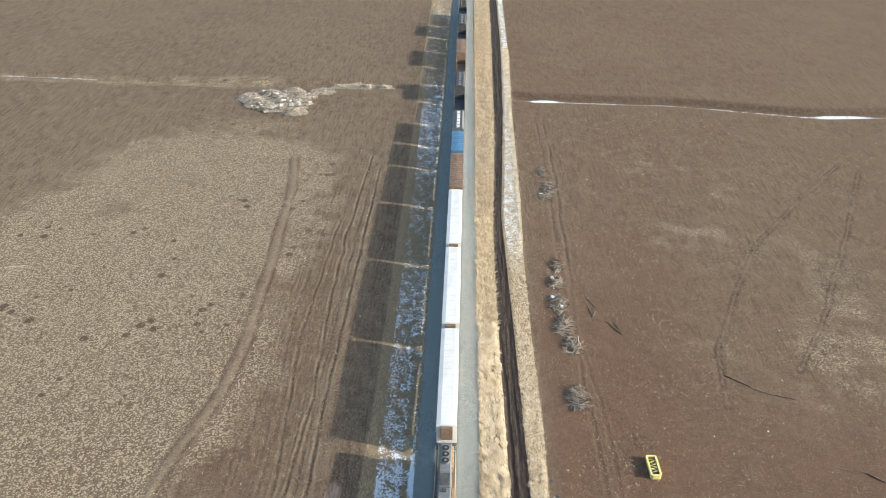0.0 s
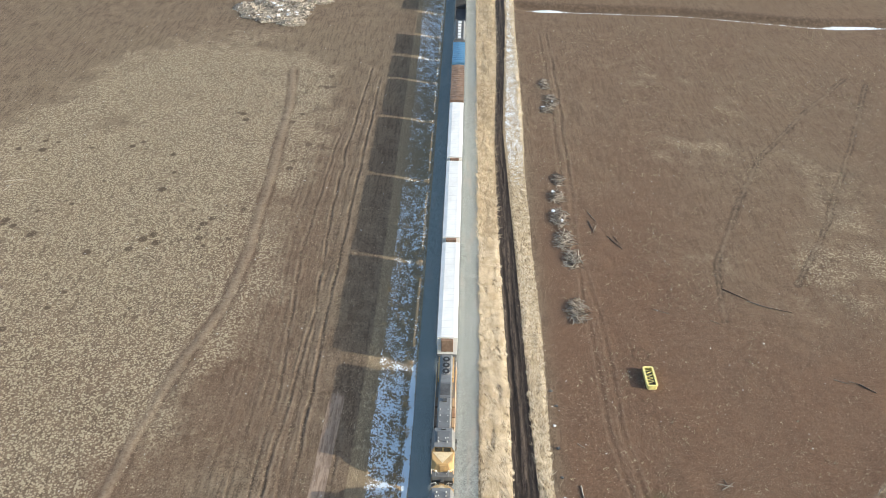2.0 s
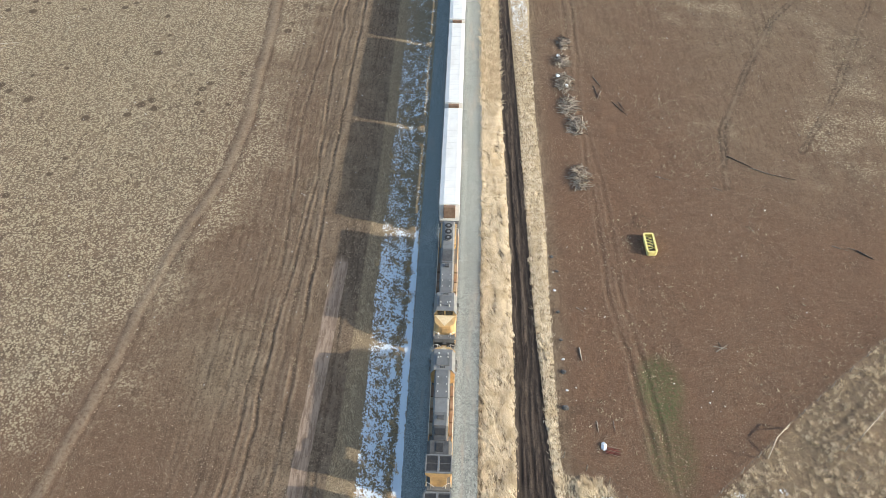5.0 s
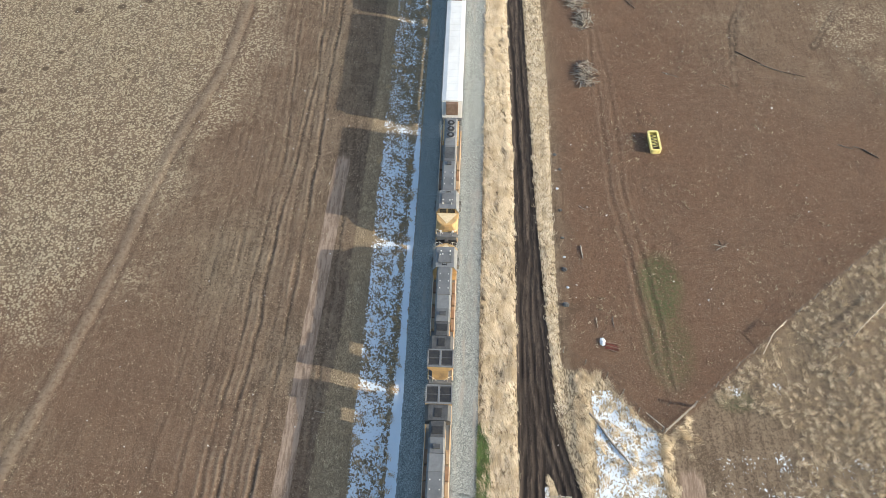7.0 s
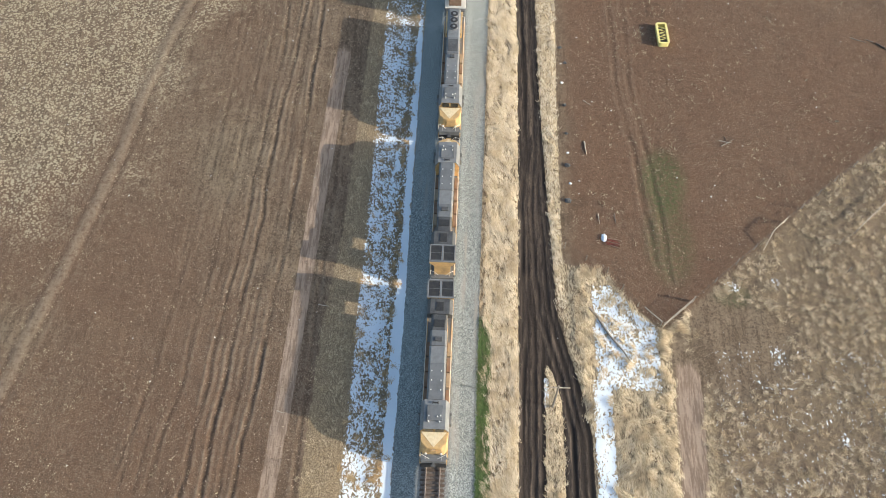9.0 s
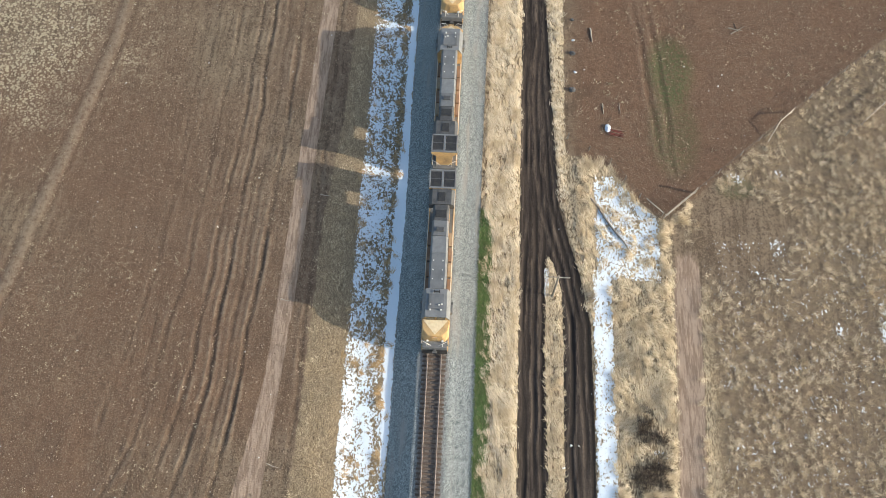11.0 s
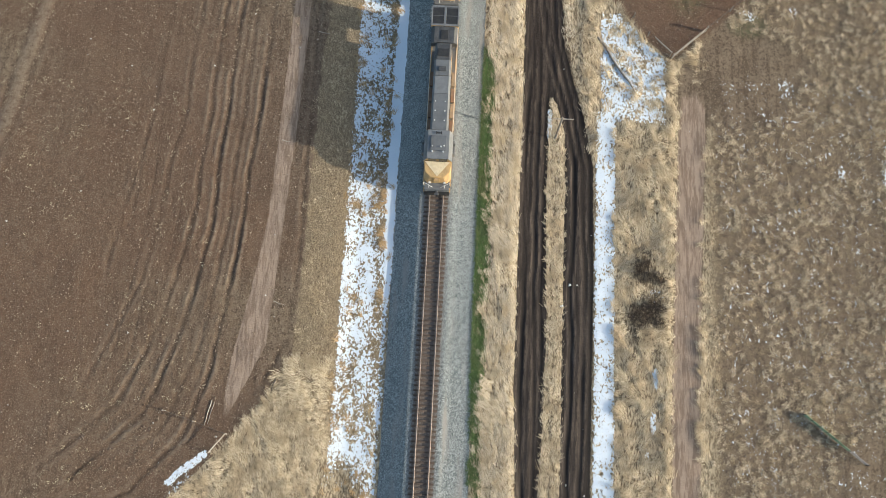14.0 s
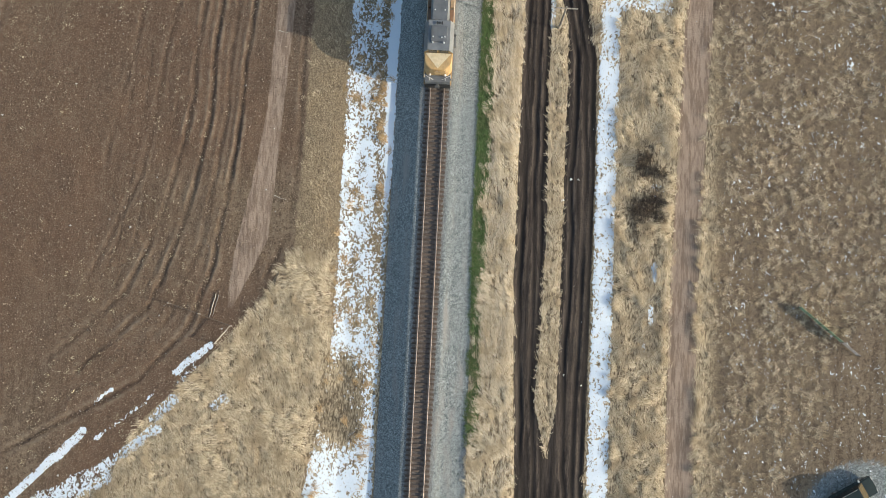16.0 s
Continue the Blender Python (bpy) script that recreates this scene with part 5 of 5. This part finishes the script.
def utility_pole(x, y, high):
    t = thing("utility_pole", "grey wooden utility pole with one crossarm beside the road", "pole", m=pose(x, y, float(ground_z(x, y))))
    bm = bmesh.new()
    rod(bm, (0, 0, -0.2), (0, 0, high), 0.14, 10, 0.10)
    part("shaft", bm, WEATHERED, t)
    part("crossarm", boxes((-1.25, 1.25, -0.05, 0.05, high - 0.45, high - 0.32), bevel=0.01), PALE_WOOD, t, "pale wooden crossarm")
    for xx in (-1.1, -0.55, 0.55, 1.1):
        bm = bmesh.new()
        rod(bm, (xx, 0, high - 0.32), (xx, 0, high - 0.14), 0.045, 8, 0.03)
        part("insulator", bm, GLASS, t)
    part("strut", rods([((-0.6, 0.06, high - 0.42), (0, 0.12, high - 0.95)), ((0.6, 0.06, high - 0.42), (0, 0.12, high - 0.95))], 0.02, 5), STEEL, t)


utility_pole(13.2, 35.4, 6.2)


# ---- the parked car ----
def parked_car(x, y, turn):
    CAR = paint("dark green car paint", (0.012, 0.022, 0.020), (0.016, 0.026, 0.024), 0.22, 0.0, 0.8, (0.06, 0.055, 0.05), 0.15)
    LAMP = paint("pale lamp lens", (0.75, 0.74, 0.70), None, 0.2)
    t = thing("car", "dark green pickup-sized car parked on pale gravel", "car", m=pose(x, y, float(ground_z(x, y)), 0, 0, turn))
    body = side_prism([(-2.45, 0.45), (2.35, 0.42), (2.48, 0.70), (2.40, 1.00), (1.25, 1.12), (-2.42, 1.15), (-2.52, 0.75)], -0.92, 0.92)
    bmesh.ops.bevel(body, geom=body.edges[:], offset=0.07, segments=3, affect="EDGES")
    for v in body.verts:
        v.co = Vector((v.co.y, v.co.x, v.co.z))
    part("body", body, CAR, t)
    cabin = bmesh.new()
    lo = [(-2.35, -0.84), (1.25, -0.84), (1.25, 0.84), (-2.35, 0.84)]
    hi = [(-2.0, -0.66), (0.45, -0.66), (0.45, 0.66), (-2.0, 0.66)]
    a = [cabin.verts.new((*p, 1.12)) for p in lo]
    b = [cabin.verts.new((*p, 1.68)) for p in hi]
    for i in range(4):
        cabin.faces.new((a[i], a[(i + 1) % 4], b[(i + 1) % 4], b[i]))
    cabin.faces.new(b)
    cabin.faces.new(a[::-1])
    bmesh.ops.recalc_face_normals(cabin, faces=cabin.faces)
    bmesh.ops.bevel(cabin, geom=cabin.edges[:], offset=0.05, segments=2, affect="EDGES")
    part("windows", cabin, GLASS, t, "dark tinted glass")
    part("roof", boxes((-2.0, 0.45, -0.66, 0.66, 1.67, 1.74), bevel=0.03), CAR, t)
    for s in (-1, 1):
        part("roof_rail", rods([((-1.9, s * 0.58, 1.78), (0.3, s * 0.58, 1.78))], 0.025, 6), STEEL, t)
        part("mirror", boxes((0.9, 1.08, s * 1.06 - 0.12, s * 1.06 + 0.12, 1.08, 1.24), bevel=0.03), WHITE_TRIM, t, "pale door mirror")
        part("headlight", boxes((2.2, 2.44, s * 0.68 - 0.17, s * 0.68 + 0.17, 0.78, 0.96), bevel=0.04), LAMP, t)
        for yy in (-1.5, 1.5):
            bm = bmesh.new()
            rod(bm, (yy, s * 0.72, 0.36), (yy, s * 0.94, 0.36), 0.36, 20)
            w = part("wheel", bm, BLACK, t)
            bm = bmesh.new()
            rod(bm, (yy, s * 0.93, 0.36), (yy, s * 0.955, 0.36), 0.22, 14)
            part("rim", bm, STEEL, w)


parked_car(45.6, -13.7, 30)


# ---- clods and stones ----
x, y = scatter(80000, -80, -13, -26, 140)
x, y = keep(x, y, (masks(x, y)["grass"] < 0.3) * (0.25 + 0.75 * ramp(wave(x, y, 4), 0.3, 0.7)))
lumps("clods", "small brown clods of earth over the western field", x, y, 0.11, EARTH, "soil")
x, y = scatter(55000, 15, 100, 46, 190)
x, y = keep(x, y, (masks(x, y)["grass"] < 0.3) * (0.25 + 0.75 * ramp(wave(x, y, 4), 0.3, 0.7)))
lumps("clods", "small brown clods of earth over the eastern field", x, y, 0.11, EARTH, "soil")
x, y = scatter(2600, -110, 110, -20, 240)
x, y = keep(x, y, (masks(x, y)["grass"] < 0.3) & (np.abs(x) > 14))
lumps("pale_stones", "pale stones and bits scattered over the fields", x, y, 0.14, PEBBLE, "stones")
for k, (px, py, s) in enumerate(((15.7, 84.2, .22), (15.9, 80.0, .3), (16.2, 88.0, .25), (16.3, 66.5, .2), (16.0, 69.5, .4), (15.9, 63.8, .45), (16.1, 71.6, .2), (15.6, 91, .3), (16.0, 75, .25))):
    bm = mound_mesh(s, s * 0.8, s * 0.7, k + 5)
    bmesh.ops.translate(bm, verts=bm.verts, vec=(px, py, float(ground_z(px, py))))
    tagged(part("rock", bm, SOOT if k % 3 else SNOW, None), "dark lump beside the field edge" if k % 3 else "white snow lump beside the field edge", "rock", "lumps along the field edge")

# ---- sleepers, last ----
SLEEPER = Nodes("creosoted sleeper", 0.9)
_r = SLEEPER.chance()
SLEEPER = SLEEPER.done(SLEEPER.mix(SLEEPER.step(SLEEPER.noise(2.5, 4, 0.7, (0.3, 3, 1)), 0.3, 0.7), SLEEPER.mix(_r, (0.055, 0.036, 0.026), (0.12, 0.082, 0.06)), (0.15, 0.11, 0.085)))
bm = boxes((-1.3, 1.3, -0.115, 0.115, -0.09, 0.09))
sleeper_mesh = bpy.data.meshes.new("sleeper")
bm.to_mesh(sleeper_mesh)
bm.free()
sleeper_mesh.materials.append(SLEEPER)
STEP = 0.53
for i in range(300):
    ob = new("sleeper", sleeper_mesh)
    ob.parent = track
    ob.location = (0.04 * random.uniform(-1, 1), -30 + i * STEP, TOP - 0.27 + 0.012 * random.uniform(-1, 1))
    ob.rotation_euler = (0, 0, radians(random.uniform(-1.2, 1.2)))
rest = bmesh.new()
for i in range(300, 830):
    yy = -30 + i * STEP
    box(rest, -1.3, 1.3, yy - 0.115, yy + 0.115, TOP - 0.36, TOP - 0.18)
tagged(part("far_sleepers", rest, SLEEPER, track, "distant wooden sleepers"), kind="stuff")
